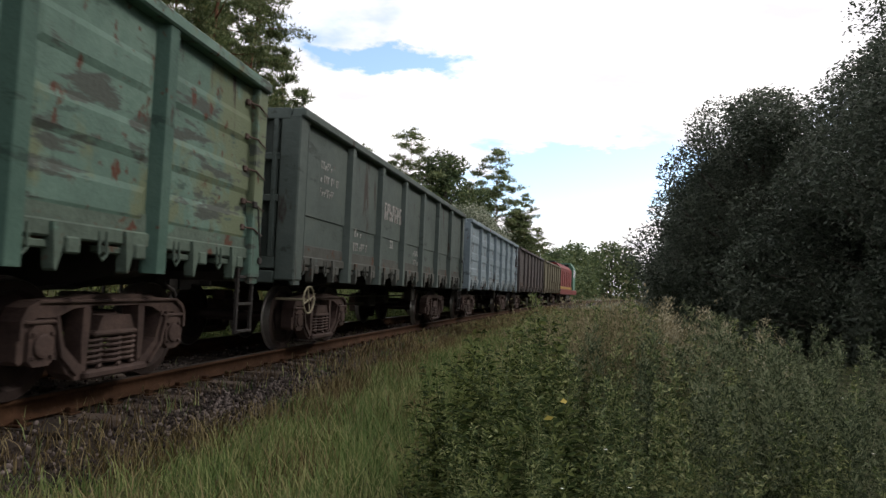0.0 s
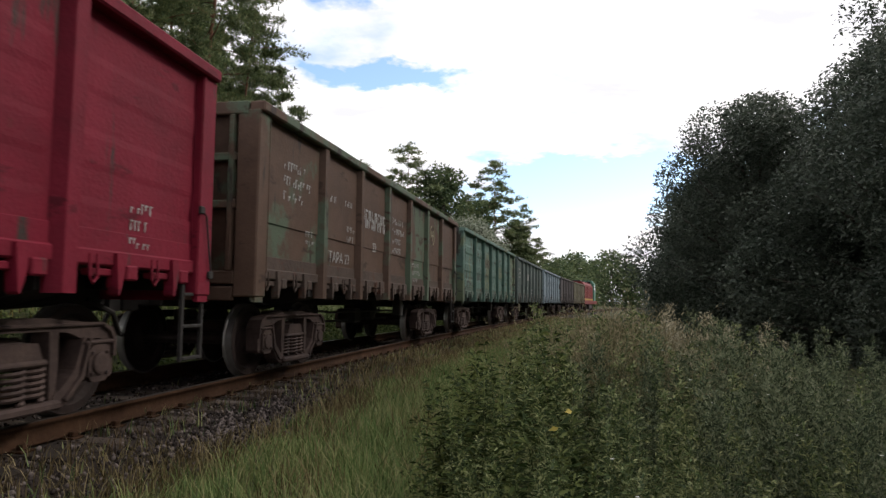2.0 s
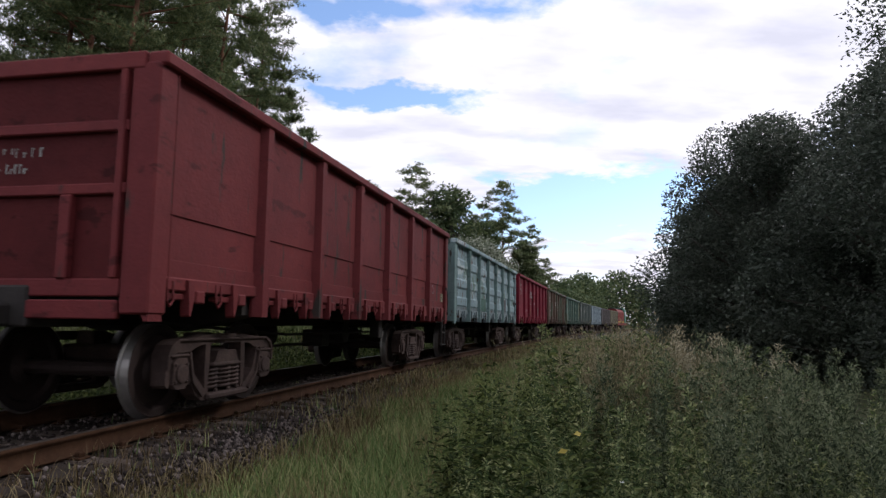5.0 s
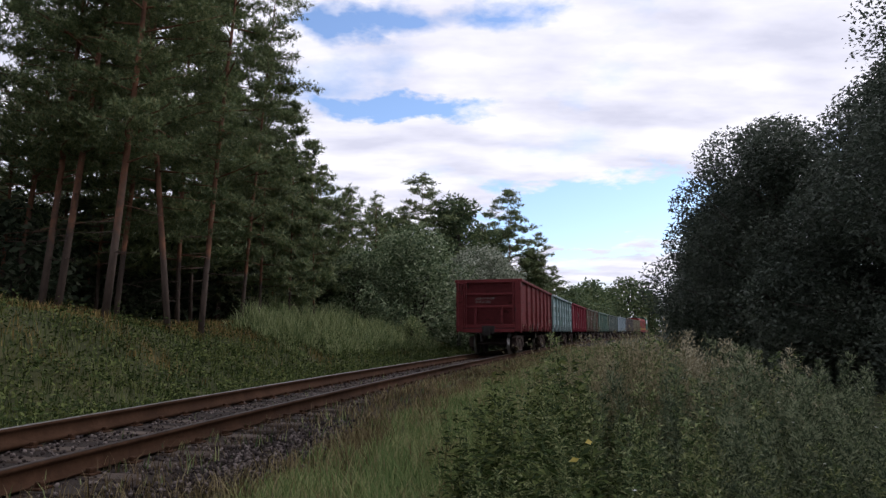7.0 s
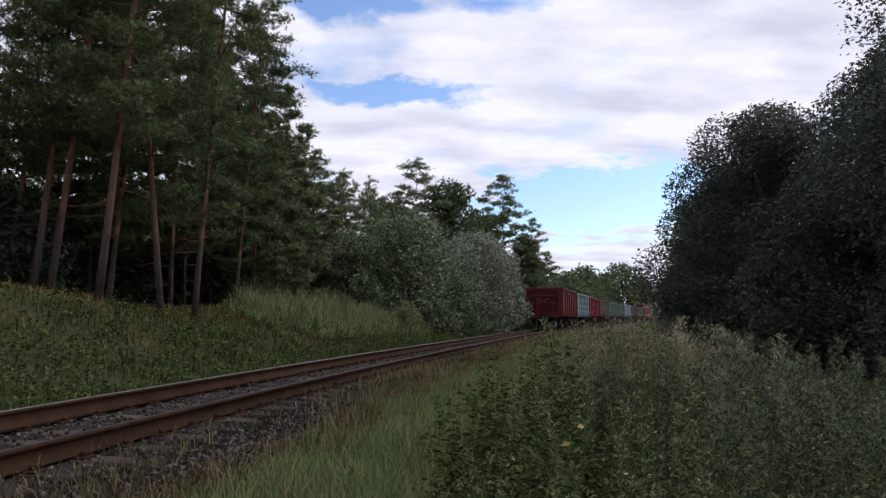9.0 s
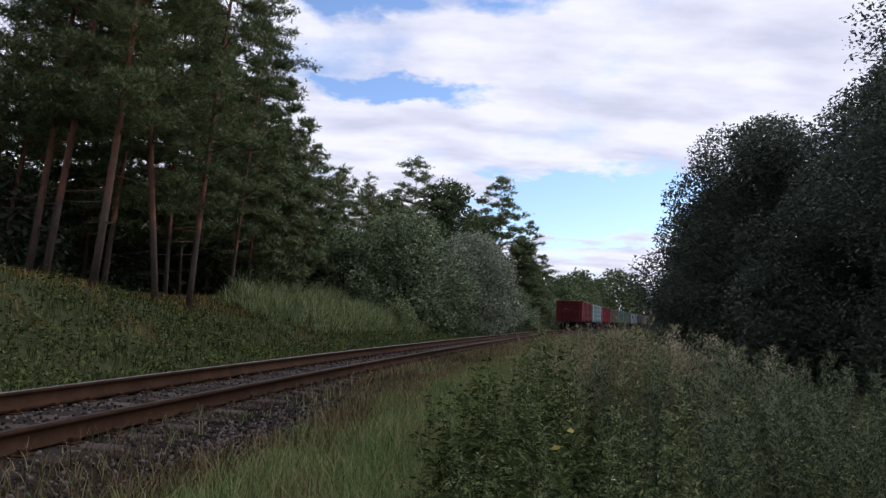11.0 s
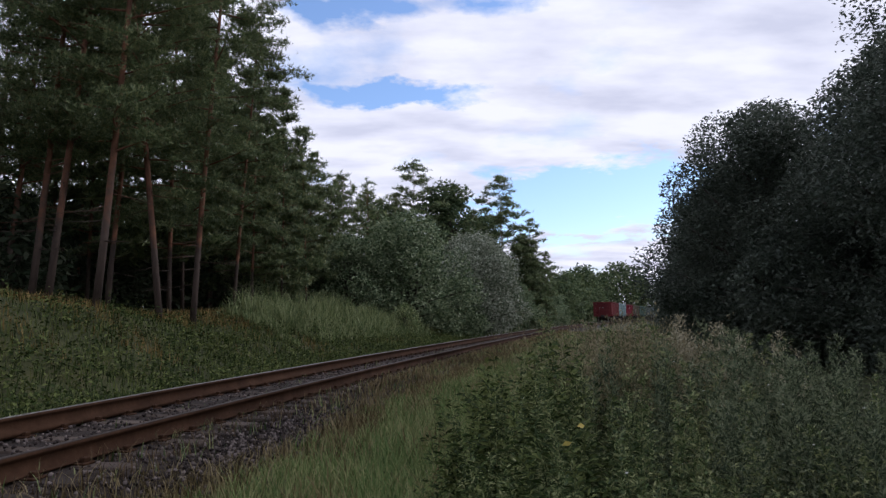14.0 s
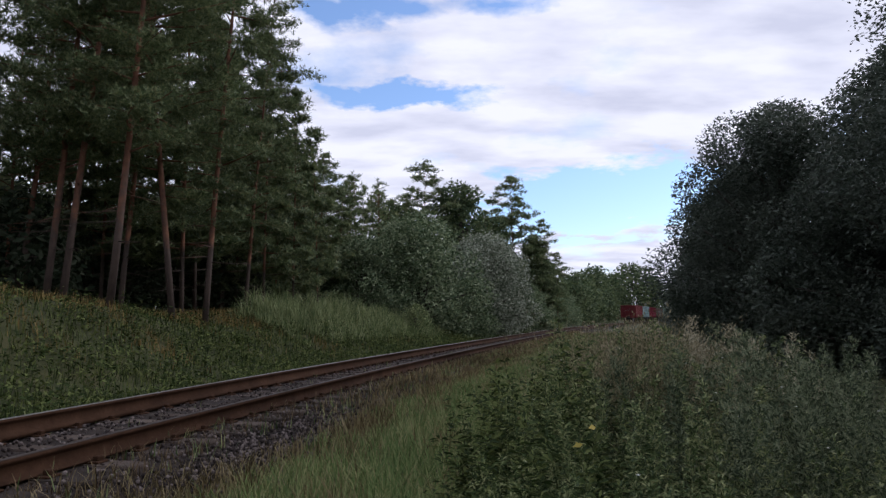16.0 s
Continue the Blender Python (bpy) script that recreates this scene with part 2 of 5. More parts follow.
M_WEED = material("weed_leaves", [(0.030, 0.054, 0.015), (0.105, 0.148, 0.049), (0.28, 0.30, 0.135)], 0.9, 0.65, 0.0, island=0.6, translucent=0.3, spec=0.3)
M_MUG = material("mugwort_leaves", [(0.025, 0.040, 0.018), (0.077, 0.104, 0.052), (0.21, 0.235, 0.138)], 0.7, 0.8, 0.0, island=0.55, translucent=0.25, spec=0.35)
M_PLUME = material("pale_flower_plumes", [(0.15, 0.14, 0.088), (0.275, 0.25, 0.165), (0.46, 0.42, 0.30)], 0.7, 0.85, 0.0, island=0.6, translucent=0.3, spec=0.15)
M_BRAMBLE = material("bank_undergrowth", [(0.022, 0.037, 0.010), (0.052, 0.078, 0.022), (0.135, 0.160, 0.052)], 0.6, 0.7, 0.0, island=0.75, translucent=0.28, spec=0.12)
M_WILLOW = material("silvery_willow_leaves", [(0.080, 0.104, 0.062), (0.180, 0.208, 0.140), (0.36, 0.385, 0.30)], 0.35, 0.6, 0.0, island=0.65, translucent=0.3, spec=0.45)
M_SHRUB = material("yellow_green_shrub_leaves", [(0.092, 0.132, 0.048), (0.19, 0.235, 0.095), (0.34, 0.37, 0.19)], 0.5, 0.7, 0.0, island=0.6, translucent=0.3, spec=0.3)
M_LEAFY = material("fresh_green_bush_leaves", [(0.050, 0.084, 0.036), (0.125, 0.172, 0.080), (0.27, 0.32, 0.185)], 0.4, 0.65, 0.0, island=0.65, translucent=0.3, spec=0.4)
M_ALDER = material("dark_broad_leaves", [(0.034, 0.047, 0.034), (0.062, 0.080, 0.058), (0.130, 0.150, 0.115)], 0.4, 0.5, 0.0, island=0.32, translucent=0.36, spec=0.28)
# wood shade put into the colour: darker, duller leaves than the alders have
M_UNDERLEAF = material("shade_darkened_young_leaves", [(0.026, 0.038, 0.022), (0.050, 0.066, 0.040), (0.105, 0.122, 0.080)], 0.4, 0.8, 0.0, island=0.5, translucent=0.3, spec=0.03)
M_FAR = material("distant_leaves", [(0.045, 0.075, 0.03), (0.085, 0.12, 0.05), (0.14, 0.17, 0.075)], 0.12, 0.7, 0.0, island=0.5, translucent=0.3, spec=0.4)
M_NEEDLE = material("pine_needles", [(0.060, 0.092, 0.039), (0.122, 0.162, 0.068), (0.225, 0.250, 0.115)], 0.35, 0.55, 0.0, island=0.6, translucent=0.34, spec=0.4)

def pine_bark():
    """Grey-brown plates at the foot of the trunk, thin orange bark higher up."""
    m = material("pine_bark", [(0.030, 0.022, 0.018), (0.064, 0.046, 0.037), (0.115, 0.082, 0.064)], 1.6, 0.9, 0.8, stretch=(1, 1, 0.35))
    nt = m.node_tree
    bs = next(n for n in nt.nodes if n.type == "BSDF_PRINCIPLED")
    low = bs.inputs["Base Color"].links[0].from_socket
    tc = nt.nodes.new("ShaderNodeTexCoord")
    sep = nt.nodes.new("ShaderNodeSeparateXYZ")
    nt.links.new(tc.outputs["Object"], sep.inputs[0])
    n1 = node(nt, "ShaderNodeTexNoise", Scale=1.3, Detail=5.0, Roughness=0.6)
    nt.links.new(tc.outputs["Object"], n1.inputs["Vector"])
    h = math_node(nt, "ADD", math_node(nt, "MULTIPLY", sep.outputs[2], 0.16), math_node(nt, "MULTIPLY", n1.outputs["Fac"], 0.9))
    high = ramp(nt, n1.outputs["Fac"], [(0.35, (0.085, 0.042, 0.026)), (0.65, (0.200, 0.090, 0.050))])
    mx = nt.nodes.new("ShaderNodeMix")
    mx.data_type = "RGBA"
    nt.links.new(ramp(nt, h, [(0.80, (0, 0, 0)), (1.0, (1, 1, 1))]), mx.inputs[0])
    nt.links.new(low, mx.inputs[6])
    nt.links.new(high, mx.inputs[7])
    nt.links.new(mx.outputs[2], bs.inputs["Base Color"])
    return m


M_PINEBARK = pine_bark()
M_BARK = material("grey_bark", [(0.03, 0.026, 0.02), (0.065, 0.055, 0.045)], 4.0, 0.9, 0.6, stretch=(1, 1, 0.3))
M_DEADLEAF = material("yellow_leaf", [(0.5, 0.40, 0.08), (0.6, 0.50, 0.16)], 8.0, 0.7, 0.0, translucent=0.3)
M_PETAL = material("white_petals", [(0.6, 0.6, 0.56), (0.75, 0.75, 0.7)], 8.0, 0.7, 0.0)

# ---------------------------------------------------------------- mesh tools


class Build:
    """Collects simple solids into one mesh."""

    def __init__(self):
        self.v, self.f = [], []

    def add(self, verts, faces):
        o = len(self.v)
        self.v += [tuple(p) for p in verts]
        self.f += [tuple(i + o for i in f) for f in faces]
        return self

    def box(self, x0, x1, y0, y1, z0, z1, c=0.0):
        """A box with its edges cut by c."""
        if c <= 0:
            v = [(x, y, z) for x in (x0, x1) for y in (y0, y1) for z in (z0, z1)]
            return self.add(v, [(0, 1, 3, 2), (4, 6, 7, 5), (0, 4, 5, 1), (2, 3, 7, 6), (0, 2, 6, 4), (1, 5, 7, 3)])
        bm = bmesh.new()
        bmesh.ops.create_cube(bm, size=1)
        for p in bm.verts:
            p.co = Vector(((x0 + x1) / 2 + p.co.x * (x1 - x0), (y0 + y1) / 2 + p.co.y * (y1 - y0), (z0 + z1) / 2 + p.co.z * (z1 - z0)))
        bmesh.ops.bevel(bm, geom=list(bm.edges), offset=c, segments=1, affect="EDGES")
        self.add([p.co for p in bm.verts], [[p.index for p in f.verts] for f in bm.faces])
        bm.free()
        return self

    def prism(self, poly, axis, a, b):
        """Extrude a 2D outline along an axis from a to b."""
        def at(p, w):
            return (w, p[0], p[1]) if axis == 0 else (p[0], w, p[1]) if axis == 1 else (p[0], p[1], w)
        n = len(poly)
        self.add([at(p, a) for p in poly] + [at(p, b) for p in poly],
                 [tuple(range(n - 1, -1, -1)), tuple(range(n, 2 * n))] + [(i, (i + 1) % n, n + (i + 1) % n, n + i) for i in range(n)])
        return self

    def tube(self, pts, radii, n=8):
        """A round bar along points."""
        rings = []
        for i, p in enumerate(pts):
            p = Vector(p)
            d = (Vector(pts[min(i + 1, len(pts) - 1)]) - Vector(pts[max(i - 1, 0)])).normalized()
            s = d.cross(Vector((0, 0, 1)) if abs(d.z) < 0.9 else Vector((1, 0, 0))).normalized()
            q = d.cross(s)
            r = radii[i] if isinstance(radii, (list, tuple)) else radii
            rings.append([p + s * (r * math.cos(2 * math.pi * k / n)) + q * (r * math.sin(2 * math.pi * k / n)) for k in range(n)])
        f = [(i * n + k, i * n + (k + 1) % n, (i + 1) * n + (k + 1) % n, (i + 1) * n + k) for i in range(len(pts) - 1) for k in range(n)]
        f += [tuple(range(n - 1, -1, -1)), tuple(range((len(pts) - 1) * n, len(pts) * n))]
        return self.add([p for r in rings for p in r], f)

    def lathe(self, prof, axis_x0=0.0, n=32, y=0.0, z=0.0):
        """Turn a profile of (x, r) about the x axis through (y, z)."""
        k = len(prof)
        v = [(axis_x0 + x, y + r * math.cos(2 * math.pi * i / n), z + r * math.sin(2 * math.pi * i / n)) for i in range(n) for x, r in prof]
        f = [(i * k + j, i * k + j + 1, ((i + 1) % n) * k + j + 1, ((i + 1) % n) * k + j) for i in range(n) for j in range(k - 1)]
        return self.add(v, f)

    def mesh(self, name, smooth=False):
        me = bpy.data.meshes.new(name)
        me.from_pydata(self.v, [], self.f)
        bm = bmesh.new()
        bm.from_mesh(me)
        bmesh.ops.recalc_face_normals(bm, faces=bm.faces)
        bm.to_mesh(me)
        bm.free()
        if smooth:
            me.polygons.foreach_set("use_smooth", [True] * len(me.polygons))
        return me


def array_mesh(name, verts, faces):
    """A mesh from numpy arrays: verts (n, 3), faces (m, k)."""
    verts, faces = np.asarray(verts, np.float32).reshape(-1, 3), np.asarray(faces, np.int32)
    m, k = faces.shape
    me = bpy.data.meshes.new(name)
    me.vertices.add(len(verts))
    me.vertices.foreach_set("co", verts.ravel())
    me.loops.add(m * k)
    me.loops.foreach_set("vertex_index", faces.ravel())
    me.polygons.add(m)
    me.polygons.foreach_set("loop_start", np.arange(0, m * k, k, dtype=np.int32))
    me.update(calc_edges=True)
    me.validate()
    return me


def put(name, me, mat, parent=None, at=None, label=""):
    """One mesh as an object; the material sits on the object, so meshes can be shared."""
    if not me.materials:
        me.materials.append(None)
    ob = new(name, me)
    ob.material_slots[0].link = "OBJECT"
    ob.material_slots[0].material = mat
    if parent is not None:
        ob.parent = parent
    if at is not None:
        ob.matrix_basis = at
    if label:
        tagged(ob, label)
    return ob


MESHES = {}


def cached(key, make):
    if key not in MESHES:
        MESHES[key] = make()
    return MESHES[key]


# ---------------------------------------------------------------- the line of the track
STEP = 0.5
S_GRID = np.arange(-110.0, 460.0, STEP)
_curv = np.interp(S_GRID, (-30, 0, 30, 70, 130, 220), (0.0053, 0.00534, 0.00076, 0.00126, 0.00076, 0.00179))
_head = np.concatenate([[0], np.cumsum((_curv[1:] + _curv[:-1]) / 2 * STEP)])
_i0 = int(110 / STEP)
_head += 0.16995 - _head[_i0]
_x = np.concatenate([[0], np.cumsum((np.sin(_head[1:]) + np.sin(_head[:-1])) / 2 * STEP)])
_y = np.concatenate([[0], np.cumsum((np.cos(_head[1:]) + np.cos(_head[:-1])) / 2 * STEP)])
_x += -5.0806 - _x[_i0]
_y -= _y[_i0]


def line(s, lat=0.0):
    """The point lat metres to the right of the track's centre at s, and the heading there."""
    h = np.interp(s, S_GRID, _head)
    return np.interp(s, S_GRID, _x) + lat * np.cos(h), np.interp(s, S_GRID, _y) - lat * np.sin(h), h


def to_line(x, y):
    """s and lat of points in the plan."""
    x, y = np.atleast_1d(x).astype(float), np.atleast_1d(y).astype(float)
    s, lat = np.empty_like(x), np.empty_like(x)
    sx, sy, sh, ss = _x[::4], _y[::4], _head[::4], S_GRID[::4]
    for a in range(0, len(x), 4000):
        dx, dy = x[a:a + 4000, None] - sx, y[a:a + 4000, None] - sy
        i = np.argmin(dx * dx + dy * dy, axis=1)
        j = np.arange(len(i))
        along = dx[j, i] * np.sin(sh[i]) + dy[j, i] * np.cos(sh[i])
        s[a:a + 4000] = ss[i] + along
        lat[a:a + 4000] = dx[j, i] * np.cos(sh[i]) - dy[j, i] * np.sin(sh[i])
    return s, lat


def bumps(x, y, size, seed):
    """Cheap smooth unevenness, about -1 to 1."""
    rng = np.random.default_rng(seed)
    out = np.zeros_like(np.asarray(x, float))
    for _ in range(7):
        a, k, p = rng.uniform(0, 2 * np.pi), rng.uniform(0.6, 1.9) / size, rng.uniform(0, 6.28)
        out += np.sin((np.cos(a) * x + np.sin(a) * y) * k * 2 * np.pi + p)
    return out / 4


def ground_height(x, y):
    x, y = np.asarray(x, float), np.asarray(y, float)
    s, lat = to_line(x.ravel(), y.ravel())
    s, lat = s.reshape(x.shape), lat.reshape(x.shape)
    top = np.interp(s, (-40, 8, 14, 20, 28, 36, 46, 60, 140), (2.4, 2.2, 1.55, 1.02, 1.2, 0.8, 0.25, 0.0, -0.1))
    z = np.interp(lat, (-2.9, -2.2, 1.2, 1.8, 3.0), (-0.42, -0.36, -0.36, -0.46, -0.55))
    w = np.clip((-lat - 2.7) / 4.6, 0, 1)
    w = w * w * (3 - 2 * w)
    z = z + w * (top + 0.42) + np.where(lat < -7.3, np.minimum((-lat - 7.3) * 0.05, 0.9), 0)
    fade = np.clip((np.abs(lat) - 2.2) / 1.5, 0, 1)
    z = z + fade * (0.05 * bumps(x, y, 1.6, 4) + 0.10 * bumps(x, y, 6.0, 5) * np.clip((np.abs(lat) - 3) / 5, 0, 1))
    return z


def make_ground():
    def axis(lo, hi, step):
        mid = np.arange(lo, hi + 0.01, step)
        far = np.cumsum(1.0 * 1.25 ** np.arange(1, 30))
        far = far[far < 3200]
        return np.concatenate([lo - far[::-1], mid, hi + far])
    gx, gy = axis(-24, 30, 0.4), axis(-6, 80, 0.5)
    X, Y = np.meshgrid(gx, gy)
    Z = ground_height(X, Y)
    n, m = X.shape
    idx = np.arange(n * m).reshape(n, m)
    f = np.stack([idx[:-1, :-1], idx[:-1, 1:], idx[1:, 1:], idx[1:, :-1]], -1).reshape(-1, 4)
    me = array_mesh("ground", np.stack([X, Y, Z], -1), f)
    me.polygons.foreach_set("use_smooth", [True] * len(me.polygons))
    tagged(put("ground", me, M_SOIL), "grassy earth with a low bank beside the railway", "ground", kind="structure")


make_ground()


def sweep(outline, s0, s1, step):
    """A closed outline (lat, z) drawn along the track."""
    ss = np.arange(s0, s1 + step / 2, step)
    k = len(outline)
    v = []
    for la, z in outline:
        x, y, _ = line(ss, la)
        v.append(np.stack([x, y, np.full_like(x, z)], -1))
    v = np.stack(v, 1).reshape(-1, 3)
    i = np.arange(len(ss) - 1)[:, None] * k + np.arange(k)[None, :]
    j = np.arange(len(ss) - 1)[:, None] * k + (np.arange(k)[None, :] + 1) % k
    return v, np.stack([i, j, j + k, i + k], -1).reshape(-1, 4)


def make_track():
    root = tagged(new("railway_track"), "single rusty railway track on weathered sleepers and dark ballast", "railway track", kind="structure")
    bed = [(-2.6, -0.46), (-1.75, -0.235), (-0.9, -0.212), (0.0, -0.198), (0.9, -0.212), (1.40, -0.24), (1.95, -0.50), (1.9, -0.75), (-2.6, -0.75)]
    rng = np.random.default_rng(2)
    v, f = sweep(bed, -40, 300, 0.5)
    v[:, 2] += rng.normal(0, 0.012, len(v))
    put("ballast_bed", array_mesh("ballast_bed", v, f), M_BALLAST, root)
    for side in (-1, 1):
        c = side * 0.797
        cant = 0.035 if side < 0 else 0.0      # the outer rail of the curve lies higher
        prof = [(-0.075, -0.18), (0.075, -0.18), (0.075, -0.165), (0.012, -0.145), (0.010, -0.05), (0.037, -0.036), (0.037, -0.006),
                (-0.037, -0.006), (-0.037, -0.036), (-0.010, -0.05), (-0.012, -0.145), (-0.075, -0.165)]
        rail = put("rail", array_mesh("rail", *sweep([(c + a, z if z < -0.17 else z + cant) for a, z in prof], -60, 330, 0.5)), M_RAIL, root)
        head = [(c - 0.0365, cant - 0.0062), (c - 0.030, cant), (c + 0.020, cant), (c + 0.026, cant - 0.0052)]
        put("running_surface", array_mesh("running_surface", *sweep(head, -60, 330, 0.5)), M_RAILTOP if side < 0 else M_RAILDULL, rail, label="polished steel running surface" if side < 0 else "dull brown running surface")
    return root


TRACK = make_track()

# ---------------------------------------------------------------- wagons
HALF, TOP, LOW, HW = 6.39, 3.43, 1.045, 1.54
POSTS = [-4.2725, -2.5635, -0.8545, 0.8545, 2.5635, 4.2725]
PITCH = 13.92


def m_post():
    b = Build()
    b.prism([(1.40, -0.12), (1.43, -0.125), (1.535, -0.075), (1.54, -0.07), (1.54, 0.07), (1.535, 0.075), (1.43, 0.125), (1.40, 0.12)], 2, LOW, TOP - 0.10)
    return b.mesh("post")


def m_corner():
    b = Build()
    b.box(1.22, 1.515, -0.14, 0.13, LOW + 0.0, TOP - 0.10, 0.018)
    b.prism([(1.26, LOW + 0.30), (1.46, LOW - 0.06), (1.50, LOW - 0.06), (1.50, LOW + 0.30)], 1, -0.10, 0.10)
    b.box(1.515, 1.522, -0.15, -0.135, LOW + 0.30, TOP - 0.13)
    return b.mesh("corner_post")


def m_panel(width, ribbed):
    """One wall panel; the ribbed kind has pressed bulges, the plain one a lap seam."""
    zs, xs = [1.36], [0.0]
    if ribbed:
        for zc in (1.64, 2.18, 2.78):
            zs += [zc - 0.16, zc - 0.10, zc + 0.10, zc + 0.16]
            xs += [0.0, ribbed, ribbed, 0.0]
    else:
        zs += [1.98, 1.985]
        xs += [0.0, 0.018]
    zs.append(TOP - 0.12)
    xs.append(xs[-1] if not ribbed else 0.0)
    ys = [-width / 2, -width / 2 + 0.14, -width / 2 + 0.22, width / 2 - 0.22, width / 2 - 0.14, width / 2]
    k = [0, 0, 1, 1, 0, 0] if ribbed else [1] * 6
    b = Build()
    n = len(ys)
    v = [(1.43 + x * q, y, z) for z, x in zip(zs, xs) for y, q in zip(ys, k)]
    v += [(1.40, y, z) for z in (zs[0], zs[-1]) for y in (ys[0], ys[-1])]
    f = [(i * n + j, i * n + j + 1, (i + 1) * n + j + 1, (i + 1) * n + j) for i in range(len(zs) - 1) for j in range(n - 1)]
    o = len(zs) * n
    f += [(o, o + 1, o + 3, o + 2)]
    b.add(v, f)
    return b.mesh("side_panel")


def m_bracket():
    b = Build()
    b.prism([(-0.04, 1.38), (0.06, 1.38), (0.075, 1.24), (0.05, 1.13), (0.015, 1.03), (-0.005, 1.05), (-0.02, 1.20)], 0, 1.40, 1.50)
    b.box(1.36, 1.45, -0.30, 0.30, 1.19, 1.25, 0.01)
    b.box(1.42, 1.49, 0.12, 0.28, 1.16, 1.29, 0.015)
    b.tube([(1.47, -0.34, 1.36), (1.48, -0.34, 1.18), (1.48, -0.30, 1.13), (1.48, -0.25, 1.18), (1.47, -0.25, 1.36)], 0.014, 6)
    return b.mesh("hatch_bracket")


def m_end(kind):
    b = Build()
    y = HALF
    b.box(-1.44, 1.44, y - 0.10, y - 0.04, 1.25, TOP - 0.06)
    if kind == "frame":
        for z0, z1, d in ((TOP - 0.16, TOP, 0.07), (2.70, 2.80, 0.06), (2.12, 2.22, 0.06), (1.20, 1.36, 0.06)):
            w = 1.358 if z1 == TOP else 1.217
            b.box(-w, w, y - 0.04, y + d - 0.03, z0, z1, 0.012)
        b.box(-1.215, 1.215, y - 0.03, y + 0.045, 1.00, 1.17, 0.012)
        for x in (-0.62, 0.62):
            b.box(x - 0.06, x + 0.06, y - 0.04, y + 0.05, 1.36, 2.12, 0.01)
        for x in (-1.15, 1.15):
            b.box(x - 0.035, x + 0.035, y - 0.04, y + 0.05, 1.36, TOP - 0.16, 0.01)
    return b.mesh("end_wall")


def m_ladder(h0, h1, n):
    b = Build()
    for y in (-0.19, 0.19):
        b.box(-0.02, 0.02, y - 0.022, y + 0.022, h0, h1, 0.006)
    for i in range(n):
        z = h0 + 0.03 + (h1 - h0 - 0.12) * i / (n - 1)
        b.box(-0.03, 0.03, -0.19, 0.19, z - 0.016, z + 0.016, 0.005)
    return b.mesh("ladder")


def m_hinge_rod():
    """A tapered rod of the end door's hinge, lying on the corner plate."""
    b = Build()
    b.tube([(1.475, -0.30, 0.035), (1.525, -0.16, 0.03), (1.535, -0.03, -0.02), (1.53, 0.07, -0.035)], [0.012, 0.011, 0.009, 0.007], 6)
    b.box(1.435, 1.475, -0.36, -0.28, 0.0, 0.07, 0.01)
    return b.mesh("hinge_rod")


def m_brake_pipe():
    """The thin release rod hanging down the corner of the side wall."""
    b = Build()
    b.tube([(1.535, -0.10, 1.90), (1.545, -0.02, 1.86), (1.545, 0.05, 1.55), (1.54, 0.12, 1.28)], 0.010, 6)
    b.box(1.515, 1.55, -0.14, -0.05, 1.87, 1.95, 0.01)
    b.box(1.515, 1.55, 0.08, 0.16, 1.22, 1.30, 0.01)
    return b.mesh("release_rod")


def m_handwheel():
    b = Build()
    r = 0.19
    ring = [(0, r * math.cos(a), r * math.sin(a)) for a in np.linspace(0, 2 * math.pi, 21)]
    b.tube(ring, 0.014, 6)
    for a in (0.3, 1.87, 3.44, 5.0):
        b.tube([(0, 0, 0), (0, r * math.cos(a), r * math.sin(a))], 0.010, 5)
    b.tube([(0.03, 0, 0), (-0.5, 0, 0)], 0.02, 6)
    return b.mesh("brake_handwheel")


def underframe(root):
    """The centre sill, with its cross beams and the two heavy beams over the bogies."""
    sill = put("centre_sill", cached("sill_c", lambda: Build().box(-0.30, 0.30, -HALF - 0.05, HALF + 0.05, 0.92, 1.30, 0.02).mesh("centre_sill")), M_UNDER, root)
    beam = cached("beam", lambda: Build().box(-1.39, 1.39, -0.09, 0.09, 1.10, 1.28, 0.01).mesh("cross_beam"))
    for y in POSTS + [-6.2, 6.2]:
        put("cross_beam", beam, M_UNDER, sill, pose(0, y, 0))
    heavy = cached("heavy", lambda: Build().prism([(-1.38, 1.06), (-1.38, 1.27), (1.38, 1.27), (1.38, 1.06), (0.5, 0.86), (-0.5, 0.86)], 1, -0.20, 0.20).mesh("bolster_beam"))
    for y in (-4.325, 4.325):
        put("bolster_beam", heavy, M_UNDER, sill, pose(0, y, 0.005))


def m_gear():
    b = Build()
    b.lathe([(-0.32, 0), (-0.32, 0.20), (0.30, 0.20), (0.36, 0.0)], 0.35, 16, 0.9, 0.80)
    b.lathe([(-0.45, 0), (-0.42, 0.17), (0.42, 0.17), (0.45, 0.0)], -0.5, 16, -0.7, 0.78)
    b.tube([(0.75, -5.4, 0.98), (0.75, -2.0, 0.80), (0.75, 2.4, 0.80), (0.75, 5.4, 0.98)], 0.022, 6)
    b.tube([(0.45, -2.6, 0.62), (0.45, 2.6, 0.62)], 0.025, 6)
    b.box(0.25, 0.62, -0.25, 0.15, 0.56, 0.86, 0.02)
    b.box(0.9, 1.1, 1.6, 1.85, 0.68, 1.1, 0.02)
    return b.mesh("brake_gear")


